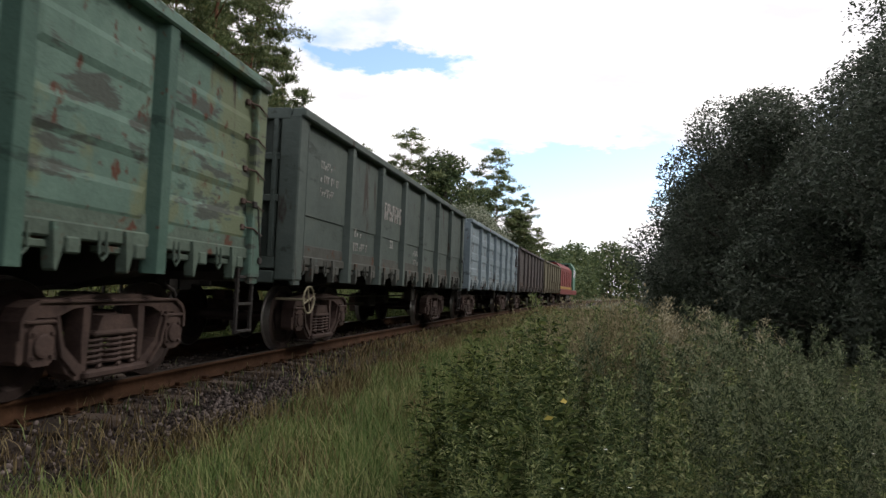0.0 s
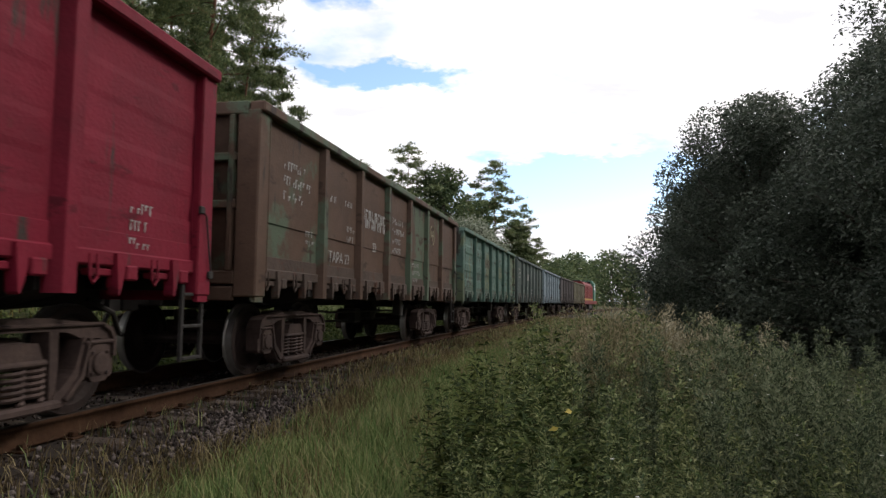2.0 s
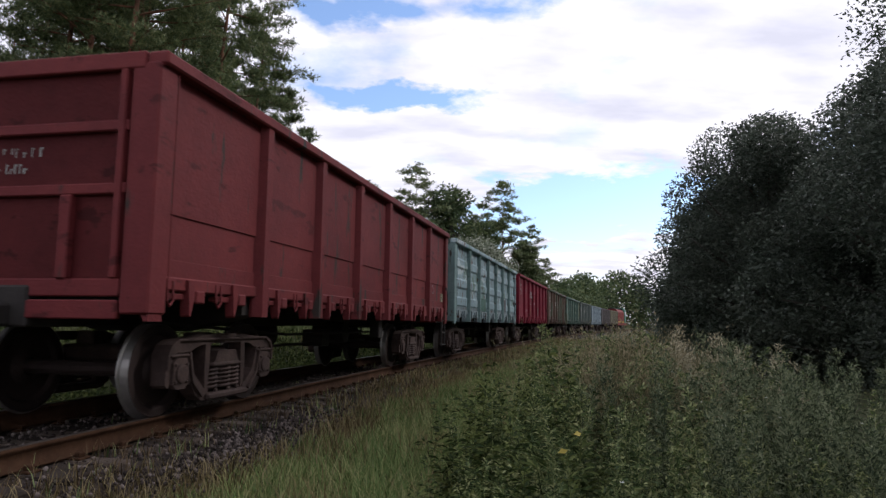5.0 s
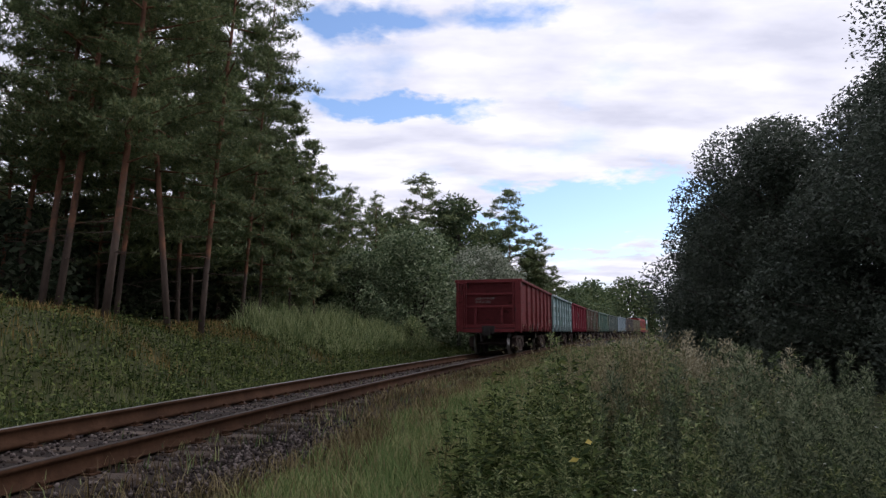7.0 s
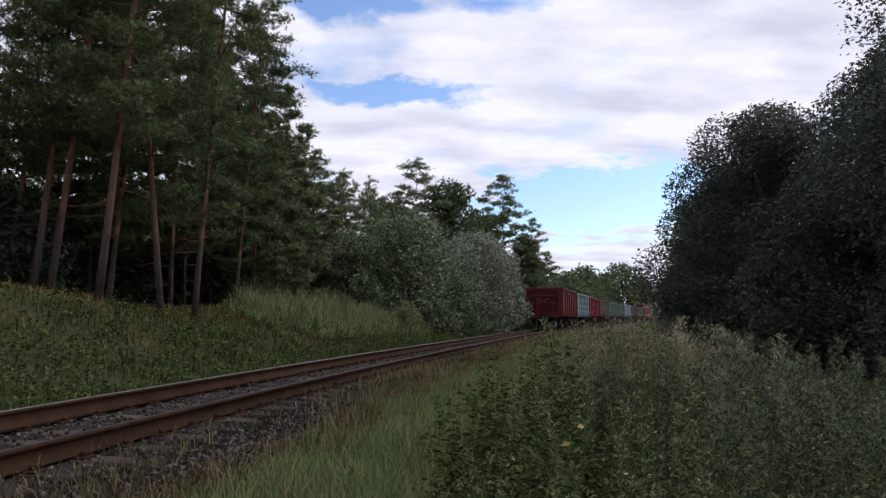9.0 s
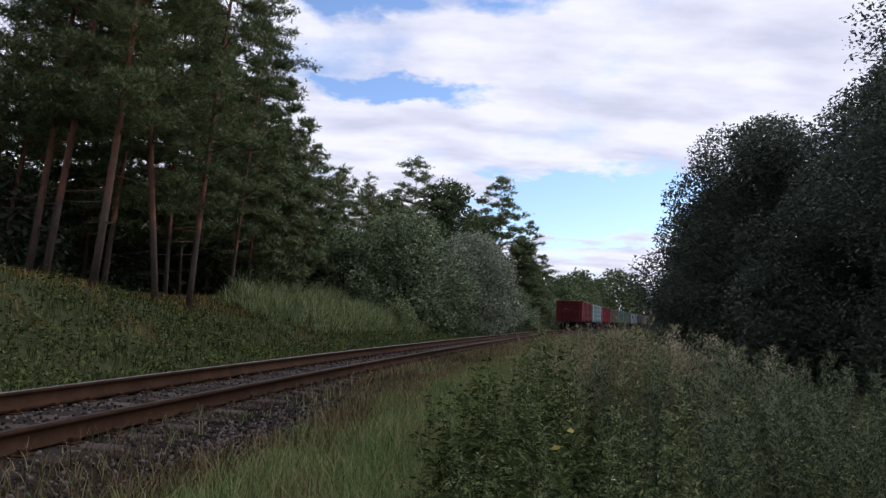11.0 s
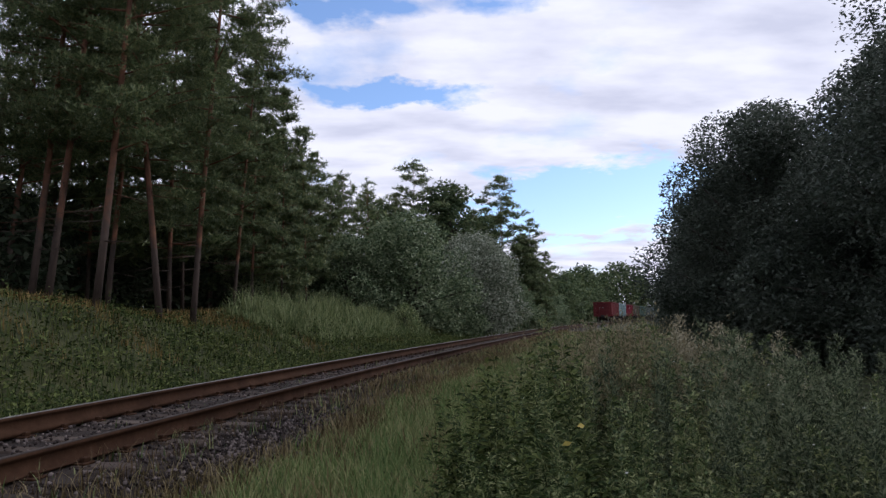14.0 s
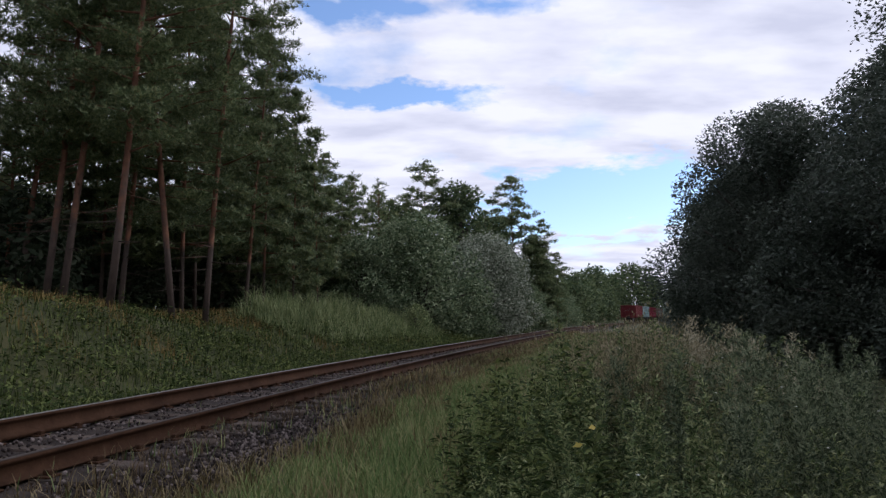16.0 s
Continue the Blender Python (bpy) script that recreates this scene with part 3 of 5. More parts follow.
def m_coupler():
    b = Build()
    b.box(-0.13, 0.13, -0.42, 0.30, 0.92, 1.14, 0.03)
    b.prism([(-0.17, 0.26), (0.19, 0.26), (0.20, 0.44), (0.10, 0.56), (-0.02, 0.44), (-0.16, 0.52)], 2, 0.87, 1.19)
    b.tube([(0.32, -0.3, 1.0), (0.34, 0.1, 0.86), (0.26, 0.35, 0.62), (0.16, 0.55, 0.60)], 0.028, 7)
    return b.mesh("coupler")


def m_side_frame():
    """A cast bogie side: a top beam bent down over the axle boxes, oval windows, sloping arms and a spring seat."""
    b = Build()
    x0, x1 = 0.92, 1.09
    half = [(1.15, 0.50), (1.15, 0.64), (1.09, 0.745), (0.97, 0.795), (0.60, 0.82), (0.30, 0.85)]
    under = [(0.34, 0.745), (0.56, 0.725), (0.76, 0.655), (0.95, 0.665), (1.03, 0.63), (1.06, 0.50)]
    b.prism([(-y, z) for y, z in half] + half[::-1] + under[::-1] + [(-y, z) for y, z in under], 0, x0, x1)
    for k in (-1, 1):
        b.prism([(k * 1.15, 0.52), (k * 1.145, 0.34), (k * 1.11, 0.31), (k * 1.07, 0.34), (k * 1.06, 0.52)], 0, x0, x1)
        b.prism([(k * 0.82, 0.67), (k * 0.73, 0.68), (k * 0.64, 0.40), (k * 0.68, 0.31), (k * 0.77, 0.33)], 0, x0 + 0.01, x1 + 0.01)
        b.prism([(k * 0.775, 0.40), (k * 0.66, 0.43), (k * 0.47, 0.27), (k * 0.40, 0.24), (k * 0.38, 0.13), (k * 0.50, 0.13), (k * 0.62, 0.20)], 0, x0 + 0.015, x1 + 0.015)
        b.prism([(k * 0.335, 0.76), (k * 0.435, 0.74), (k * 0.445, 0.45), (k * 0.42, 0.20), (k * 0.365, 0.20)], 0, x0 + 0.005, x1 + 0.005)
        # proud rims of the casting
        b.prism([(k * 0.80, 0.665), (k * 0.775, 0.672), (k * 0.685, 0.37), (k * 0.50, 0.20), (k * 0.52, 0.17), (k * 0.715, 0.345)], 0, x1 + 0.01, x1 + 0.045)
        b.prism([(k * 1.155, 0.50), (k * 1.155, 0.645), (k * 1.095, 0.75), (k * 0.97, 0.80), (k * 0.97, 0.765), (k * 1.07, 0.72), (k * 1.12, 0.63), (k * 1.12, 0.50)], 0, x1 - 0.01, x1 + 0.03)
    b.box(x0 - 0.06, x1 + 0.07, -0.44, 0.44, 0.125, 0.20, 0.02)
    b.box(x1 - 0.01, x1 + 0.03, -0.98, 0.98, 0.775, 0.805, 0.008)
    return b.mesh("side_frame")


def m_axle_box():
    """A bearing housing with its flat cover, bolts and worn saddle."""
    b = Build()
    b.box(0.88, 1.08, -0.16, 0.16, 0.30, 0.62, 0.035)
    b.prism([(-0.135, 0.34), (-0.135, 0.56), (-0.08, 0.61), (0.08, 0.61), (0.135, 0.56), (0.135, 0.34), (0.08, 0.29), (-0.08, 0.29)], 0, 1.07, 1.12)
    b.lathe([(0.0, 0.10), (0.022, 0.095), (0.028, 0.075), (0.028, 0.0)], 1.12, 18, 0.0, 0.45)
    for y in (-0.10, 0.10):
        for z in (0.36, 0.54):
            b.box(1.115, 1.14, y - 0.016, y + 0.016, z - 0.016, z + 0.016, 0.005)
    b.box(0.90, 1.13, -0.19, 0.19, 0.615, 0.65, 0.012)
    return b.mesh("axle_box")


def m_springs():
    b = Build()
    for x, y in ((1.02, -0.235), (1.045, 0.0), (1.02, 0.235)):
        pts = []
        for i in range(0, 67):
            a = i / 66 * 5.5 * 2 * math.pi
            pts.append((x + 0.085 * math.cos(a), y + 0.112 * math.sin(a), 0.215 + 0.255 * i / 66))
        b.tube(pts, 0.019, 5)
    b.box(0.90, 1.13, -0.31, 0.31, 0.475, 0.53, 0.02)
    b.prism([(-0.26, 0.53), (0.26, 0.53), (0.20, 0.66), (-0.20, 0.66)], 0, 0.90, 1.11)
    return b.mesh("spring_set")


def m_bolster():
    b = Build()
    b.box(-1.00, 1.00, -0.21, 0.21, 0.50, 0.70, 0.04)
    b.box(-0.9, 0.9, -0.95, -0.87, 0.40, 0.50)
    b.box(-0.9, 0.9, 0.87, 0.95, 0.40, 0.50)
    for k in (-1, 1):
        b.box(k * 0.72 - 0.12, k * 0.72 + 0.12, -0.14, 0.14, 0.69, 0.86, 0.02)
    return b.mesh("bolster")


def m_wheels():
    b = Build()
    b.tube([(-1.02, 0, 0), (1.02, 0, 0)], 0.08, 12)
    for k in (-1, 1):
        prof = [(-0.07, 0.10), (-0.05, 0.13), (-0.012, 0.20), (-0.016, 0.36), (-0.062, 0.395), (-0.068, 0.485), (-0.052, 0.506), (-0.036, 0.50),
                (-0.026, 0.484), (0.060, 0.474), (0.066, 0.40), (0.018, 0.36), (0.022, 0.20), (0.09, 0.13), (0.10, 0.10)]
        b.lathe([(k * x, r) for x, r in prof], k * 0.79, 36)
    return b.mesh("wheelset")


def m_tread(k):
    b = Build()
    b.lathe([(k * -0.070, 0.487), (k * -0.052, 0.5085), (k * -0.036, 0.5025), (k * -0.026, 0.4865), (k * 0.058, 0.4765)], k * 0.79, 36)
    return b.mesh("wheel_tread")


WHEELS = []          # wheelsets and the distance of each from its vehicle's middle


def bogie(root, y):
    frame_ob = put("bogie", cached("bolster", m_bolster), M_BOGIE, root, pose(0, y, 0), "dusty cast steel bogie")
    for k in (1, -1):
        turn = pose(0, 0, 0, 0, 0, 0 if k == 1 else 180)
        put("side_frame", cached("side_frame", m_side_frame), M_BOGIE, frame_ob, turn)
        put("spring_set", cached("springs", m_springs), M_BOGIE, frame_ob, turn)
        for d in (-0.925, 0.925):
            put("axle_box", cached("axle_box", m_axle_box), M_BOGIE, frame_ob, turn @ pose(0, d, 0))
    for d in (-0.925, 0.925):
        w = put("wheelset", cached("wheels", m_wheels), M_WHEEL, root, pose(0, y + d, 0.4785), "brown steel wheelset with bright rims")
        for k in (1, -1):
            put("wheel_tread", cached(("tread", k), lambda: m_tread(k)), M_TREAD, w, label="polished steel tread")
        WHEELS.append((w, y + d))


def letters(root, text, x, y, z, size, mat, name="lettering", facing=1):
    """Flat lettering on a side wall, read from outside."""
    cu = bpy.data.curves.new(name, "FONT")
    cu.body, cu.size, cu.extrude, cu.align_x = text, size, 0.001, "LEFT"
    tmp = new("tmp", cu)
    dg = bpy.context.evaluated_depsgraph_get()
    me = bpy.data.meshes.new_from_object(tmp.evaluated_get(dg))
    bpy.data.objects.remove(tmp)
    bpy.data.curves.remove(cu)
    me.materials.clear()
    return put(name, me, mat, root, pose(x, y, z, 90, 0, 90))


def bars(root, x, y, z, size, n, mat, name="number_marking"):
    """Plain upright bars in place of a number."""
    b = Build()
    for i in range(n):
        y0 = i * size * 0.53
        b.box(0, 0.004, y0, y0 + size * 0.12, 0, size)
        b.box(0, 0.004, y0, y0 + size * 0.36, size * (0.88 if i % 3 else 0.44), size * (1.0 if i % 3 else 0.56))
        b.box(0, 0.004, y0 + size * 0.24, y0 + size * 0.36, size * (0.0 if i % 2 else 0.45), size * (0.55 if i % 2 else 1))
    return tagged(put(name, b.mesh(name), mat, root, pose(x, y, z)), kind="stuff")


def lines(root, x, y, z, widths, h, mat, name="small_print"):
    """Small unreadable print as plain strokes."""
    w0 = widths[0]
    b = Build()
    rng = random.Random(len(widths) * 7 + int(w0 * 100))
    for i, w in enumerate(widths):
        y0 = 0
        while y0 < w:
            l = h * rng.uniform(0.25, 0.55)
            lo, hi = rng.choice(((0, 1), (0, 0.55), (0.4, 1), (0, 1)))
            b.box(0, 0.003, y0, y0 + l * 0.42, (-i * 1.7 + lo) * h, (-i * 1.7 + hi) * h)
            b.box(0, 0.003, y0, y0 + l, (-i * 1.7 + hi - 0.16) * h, (-i * 1.7 + hi) * h)
            y0 += l + h * rng.choice((0.2, 0.25, 0.7))
    return tagged(put(name, b.mesh(name), mat, root, pose(x, y, z)), kind="stuff")


def gondola(label, mat, ribbed, end_mat=None, posts=None, dirty=None):
    low = mat if mat in (M_RED, M_ORANGE) else M_LOWS[mat.name]
    root = tagged(new("gondola_wagon"), label, "freight wagon", "wagons of the goods train")
    underframe(root)
    put("brake_gear", cached("gear", m_gear), M_UNDER, root)
    put("floor", cached("wfloor", lambda: Build().box(-1.40, 1.40, -HALF + 0.1, HALF - 0.1, 1.29, 1.34).mesh("floor")), M_INSIDE, root)
    for k in (1, -1):
        turn = pose(0, 0, 0, 0, 0, 0 if k == 1 else 180)
        wall = put("side_wall", cached("lining", lambda: Build().box(1.36, 1.395, -HALF + 0.05, HALF - 0.05, 1.34, TOP - 0.1).mesh("side_wall")), M_INSIDE, root, turn)
        edges = [-HALF] + POSTS + [HALF]
        for a, c in zip(edges[:-1], edges[1:]):
            w = c - a
            put("side_panel", cached(("panel", ribbed, round(w, 3)), lambda: m_panel(w, ribbed)), mat, wall, pose(0, (a + c) / 2, 0))
            for q in (-0.42, 0.42):
                put("hatch_bracket", cached("bracket", m_bracket), dirty or low, wall, pose(0, (a + c) / 2 + q, 0))
        for y in POSTS:
            put("post", cached("post", m_post), posts or mat, wall, pose(0, y, 0))
        for y in (-HALF + 0.1, HALF - 0.1):
            put("corner_post", cached("corner", m_corner), posts if posts and ribbed > 0.03 and y < 0 else mat, wall, pose(0, y, 0) if y > 0 else pose(0, y, 0) @ Matrix.Diagonal((1, -1, 1, 1)))
        put("top_rail", cached("toprail", lambda: Build().box(1.36, 1.57, -HALF - 0.02, HALF + 0.02, TOP - 0.13, TOP, 0.02).mesh("top_rail")), mat, wall)
        put("side_sill", cached("sill", lambda: Build().box(1.34, 1.47, -HALF, HALF, 1.27, 1.40, 0.015).mesh("side_sill")), low, wall)
        put("lower_strip", cached("strip", lambda: Build().box(1.425, 1.442, -HALF + 0.03, HALF - 0.03, 1.38, 1.56, 0.004).mesh("lower_strip")), low, wall, label="dirt-stained lower edge")
        if ribbed > 0.02:
            for z in (1.60, 1.90, 2.28, 2.66, 3.06):
                put("hinge_rod", cached("hinge_rod", m_hinge_rod), M_DIRT, wall, pose(0, HALF - 0.06, z))
        end = put("end_wall", cached("end_plate", lambda: m_end("plate")), end_mat or mat, root, turn)
        put("end_frame", cached("end_frame", lambda: m_end("frame")), end_mat or mat, end)
        put("coupler", cached("coupler", m_coupler), M_UNDER, root, turn @ pose(0, HALF + 0.05, 0))
        put("ladder", cached("ladder_low", lambda: m_ladder(0.40, 1.15, 3)), M_UNDER, root, turn @ pose(1.45, HALF - 0.22, 0))
        put("ladder", cached("ladder_end", lambda: m_ladder(1.2, TOP - 0.1, 7)), end_mat or mat, root, turn @ pose(-1.2 * k, HALF + 0.14, 0, 0, 0, 90))
        put("release_rod", cached("release_rod", m_brake_pipe), M_UNDER, root, turn @ pose(0, HALF - 0.14, 0))
        bogie(root, k * 4.325)
    if mat is M_SLATE:
        put("brake_handwheel", cached("handwheel", m_handwheel), M_RINGMARK, root, pose(1.52, -HALF + 0.52, 0.78))
    return root


VEHICLES = []        # (object, index of its place in the train)


def make_train():
    x = 1.437
    w = gondola("orange-red open freight wagon at the end of the train", M_ORANGE, False)
    plate = put("label_plate", Build().box(1.425, 1.452, 5.86, 6.09, 1.56, 1.77, 0.005).mesh("label_plate"), M_RINGMARK, w, label="pale label plate")
    lines(plate, 1.453, 5.89, 1.72, (0.15, 0.12, 0.14), 0.035, M_DARK)
    lines(w, x, 4.9, 1.86, (0.16, 0.16), 0.08, M_LETTER)
    lines(w, x, -4.9, 2.6, (0.5, 0.6), 0.10, M_LETTER)
    b = lines(w, 0, 0, 0, (0.9, 0.7), 0.09, M_LETTER, "end_print")
    b.matrix_basis = pose(-0.6, -HALF + 0.03, 2.50, 0, 0, -90)
    VEHICLES.append((w, -0.987))
    # end walls coloured dark slate to imitate the shadow in the wagon gap
    w = gondola("light blue open freight wagon with peeling rusty ribbed sides", M_BLUE, 0.042, M_SLATE, posts=M_BLUE_POST)
    lines(w, x, -5.6, 2.2, (0.7, 0.5), 0.10, M_LETTER)
    put("patch_plate", Build().box(1.435, 1.50, 2.75, 3.35, 1.52, 1.98, 0.006).mesh("patch_plate"), M_DARK, w, label="dark repair patch")
    put("paint_patch", Build().box(1.43, 1.478, -2.46, -1.22, 1.42, 1.86, 0.006).mesh("paint_patch"), M_PATCH, w, label="dark green repainted patch")
    VEHICLES.append((w, 0))
    w = gondola("crimson open freight wagon with white lettering", M_RED, 0.006)
    lines(w, x + 0.008, -5.9, 2.85, (0.8, 0.9, 0.7), 0.12, M_LETTER)
    letters(w, "70т", x + 0.010, -3.9, 2.65, 0.36, M_LETTER)
    bars(w, x + 0.008, -2.36, 2.42, 0.34, 8, M_LETTER)
    letters(w, "22", x + 0.010, -1.75, 2.04, 0.24, M_LETTER)
    letters(w, "FSR", x + 0.012, -2.2, 1.50, 0.46, M_GRAFFITI, "chalk_scrawl")
    letters(w, "ТАРА 23", x + 0.012, -3.75, 1.60, 0.22, M_LETTER)
    lines(w, x + 0.008, -0.5, 2.7, (0.9, 0.8, 0.5, 0.8), 0.12, M_LETTER)
    put("patch_plate", Build().box(1.435, 1.485, 1.25, 1.75, 1.50, 1.98, 0.006).mesh("patch_plate"), M_DARK, w, label="dark repair patch")
    lines(w, x + 0.008, 5.1, 1.75, (0.3, 0.3, 0.3, 0.3), 0.09, M_LETTER)
    VEHICLES.append((w, 1))
    w = gondola("brown open freight wagon with green paint patches", M_BROWN, False)
    lines(w, x + 0.02, -5.6, 2.75, (0.7, 0.9, 0.6), 0.12, M_LETTER)
    bars(w, x + 0.02, -2.36, 2.34, 0.34, 8, M_LETTER)
    letters(w, "22", x + 0.022, -1.75, 1.94, 0.24, M_LETTER)
    letters(w, "ТАРА 23", x + 0.004, -3.9, 1.62, 0.24, M_LETTER)
    lines(w, x + 0.02, -0.4, 2.62, (0.8, 0.9, 0.6, 0.6), 0.12, M_LETTER)
    lines(w, x + 0.02, 1.15, 1.80, (0.7, 0.8, 0.6), 0.10, M_LETTER)
    lines(w, x + 0.02, -4.05, 2.56, (0.35,), 0.10, M_LETTER)
    lines(w, x + 0.02, -3.25, 2.58, (0.35,), 0.09, M_LETTER)
    lines(w, x + 0.02, -3.15, 2.16, (0.35, 0.30), 0.10, M_LETTER)
    lines(w, x + 0.02, -4.85, 1.92, (0.30, 0.30), 0.08, M_LETTER)
    ring = Build().tube([(0, 0.25 * math.cos(a), 0.25 * math.sin(a)) for a in np.linspace(0, 2 * math.pi, 29)], 0.012, 4)
    for y0, z0, z1 in ((-0.13, -0.05, 0.12), (-0.05, -0.05, 0.12), (0.04, -0.14, 0.12), (0.13, -0.02, 0.12)):
        ring.box(-0.006, 0.006, y0 - 0.012, y0 + 0.012, z0, z1)
    ring.box(-0.006, 0.006, -0.14, 0.14, -0.02, 0.012)
    put("ring_mark", ring.mesh("ring_mark"), M_RINGMARK, w, pose(x + 0.016, 3.34, 2.74), "faded yellowish ring mark")
    VEHICLES.append((w, 2))
    w = gondola("mint green open freight wagon with dirty ribbed sides", M_GREEN, 0.022, M_DARK, posts=M_GREEN_POST)
    lines(w, x + 0.026, -3.6, 2.68, (0.35, 0.25), 0.12, M_WORN)
    bars(w, x + 0.026, -2.36, 2.34, 0.34, 8, M_WORN)
    letters(w, "2", x + 0.028, -1.55, 1.94, 0.24, M_WORN)
    VEHICLES.append((w, 3))
    w = gondola("dark grey-green open freight wagon with faded lettering", M_SLATE, False)
    lines(w, x + 0.02, -5.5, 2.75, (0.6, 0.8, 0.5), 0.12, M_LETTER)
    bars(w, x + 0.02, -2.36, 2.34, 0.34, 8, M_LETTER)
    letters(w, "22", x + 0.022, -1.75, 1.80, 0.24, M_LETTER)
    lines(w, x + 0.01, -4.0, 1.85, (0.5, 0.8), 0.14, M_LETTER)
    lines(w, x + 0.01, 0.2, 1.75, (0.9, 0.9), 0.12, M_LETTER)
    VEHICLES.append((w, 4))
    VEHICLES.append((gondola("pale blue-grey open freight wagon", M_PALE, 0.03), 5))
    VEHICLES.append((gondola("dark brown open freight wagon", M_DARK, False), 6))
    VEHICLES.append((gondola("olive brown open freight wagon behind the locomotive", M_OLIVE, False), 7))


def make_locomotive():
    root = tagged(new("diesel_locomotive"), "red diesel locomotive with yellow nose and green cab", "locomotive")
    L = 8.6
    put("underframe", Build().box(-1.45, 1.45, -L, L, 0.95, 1.45, 0.04).mesh("underframe"), M_LOCO_RED, root)
    put("hood", Build().prism([(-1.30, 1.45), (-1.30, 3.55), (-0.95, 3.95), (0.95, 3.95), (1.30, 3.55), (1.30, 1.45)], 1, -L + 0.3, 3.6).mesh("hood"), M_LOCO_RED, root)
    cab = put("cab", Build().prism([(-1.45, 1.45), (-1.45, 3.9), (-1.05, 4.45), (1.05, 4.45), (1.45, 3.9), (1.45, 1.45)], 1, 3.6, 6.6).mesh("cab"), M_LOCO_GRN, root, label="green cab")
    put("nose", Build().prism([(-1.25, 1.45), (-1.25, 2.7), (-0.95, 3.0), (0.95, 3.0), (1.25, 2.7), (1.25, 1.45)], 1, 6.6, L - 0.2).mesh("nose"), M_LOCO_YEL, root)
    for k in (1, -1):
        turn = pose(0, 0, 0, 0, 0, 0 if k == 1 else 180)
        for y in (4.0, 5.35):
            yy = y if k == 1 else -y - 0.9
            put("cab_window", Build().box(1.44, 1.47, yy, yy + 0.9, 2.9, 3.7, 0.01).mesh("cab_window"), M_GLASS, cab, turn)
        for i in range(6):
            y = -7.6 + i * 1.8
            yy = y if k == 1 else -y - 1.3
            put("hood_door", Build().box(1.29, 1.335, yy, yy + 1.3, 1.8, 3.3, 0.015).mesh("hood_door"), M_LOCO_RED, root, turn)
        put("band", Build().box(1.29, 1.34, *((-L + 0.3, 3.6) if k == 1 else (-3.6, L - 0.3)), 1.5, 1.72).mesh("band"), M_LOCO_YEL, root, turn, "yellow band")
        for y in (-4.325, 4.325):
            if k == 1:
                bogie(root, y)
    for x in (-0.62, 0.62):
        put("windscreen", Build().box(x - 0.5, x + 0.5, 6.59, 6.62, 3.1, 3.85, 0.01).mesh("windscreen"), M_GLASS, cab)
        put("rear_window", Build().box(x - 0.35, x + 0.35, 3.57, 3.6, 4.0, 4.3, 0.01).mesh("rear_window"), M_GLASS, cab)
    for y in (-5.5, -1.5, 1.8):
        put("roof_box", Build().box(-0.6, 0.6, y - 0.8, y + 0.8, 3.94, 4.2, 0.05).mesh("roof_box"), M_UNDER, root)
    put("fuel_tank", Build().box(-1.3, 1.3, -1.8, 1.8, 0.3, 0.95, 0.08).mesh("fuel_tank"), M_UNDER, root)
    for k in (1, -1):
        put("coupler", cached("coupler", m_coupler), M_UNDER, root, pose(0, 0, 0, 0, 0, 0 if k == 1 else 180) @ pose(0, L, 0))
    VEHICLES.append((root, 8.17))


make_train()
make_locomotive()

# ---------------------------------------------------------------- plants


def rotation_rows(n, rng, tilt):
    """n random turns (n, 3, 3): any heading, leaning up to tilt radians."""
    a, b, c = rng.uniform(0, 2 * np.pi, n), rng.uniform(-tilt, tilt, n), rng.uniform(-tilt, tilt, n)
    ca, sa, cb, sb, cc, sc = np.cos(a), np.sin(a), np.cos(b), np.sin(b), np.cos(c), np.sin(c)
    o, z = np.ones(n), np.zeros(n)
    rz = np.stack([ca, -sa, z, sa, ca, z, z, z, o], -1).reshape(n, 3, 3)
    rx = np.stack([o, z, z, z, cb, -sb, z, sb, cb], -1).reshape(n, 3, 3)
    ry = np.stack([cc, z, sc, z, o, z, -sc, z, cc], -1).reshape(n, 3, 3)
    return rz @ rx @ ry


def scatter(v, f, places, turns, sizes):
    """Copies of a small mesh, joined: verts (k, 3) set at places (n, 3)."""
    n, k = len(places), len(v)
    out = np.einsum("nij,kj->nki", turns, v) * np.asarray(sizes).reshape(n, -1, 1) + places[:, None, :]
    faces = (f[None] + (np.arange(n) * k)[:, None, None]).reshape(-1, f.shape[1])
    return out.reshape(-1, 3), faces


LEAF_V = np.array([(0, 0, 0), (0.5, 0.24, 0.06), (1, 0, -0.05), (0.5, -0.24, 0.06)], float)
LEAF_F = np.array([(0, 1, 2), (0, 2, 3)])


def leaves_at(places, size, rng, tilt=1.2, spread=0.35):
    n = len(places)
    return scatter(LEAF_V, LEAF_F, places, rotation_rows(n, rng, tilt), size * rng.uniform(1 - spread, 1 + spread, n))


def limb_tube(b, p0, p1, r0, r1, rng, bend=0.12, n=5, sides=6):
    p0, p1 = np.array(p0, float), np.array(p1, float)
    d = np.linalg.norm(p1 - p0)
    off = rng.normal(0, bend * d, 3) * (1, 1, 0.4)
    pts = [tuple(p0 + (p1 - p0) * t + off * math.sin(math.pi * t) * 0.6) for t in np.linspace(0, 1, n)]
    b.tube(pts, [r0 + (r1 - r0) * t for t in np.linspace(0, 1, n)], sides)
    return pts


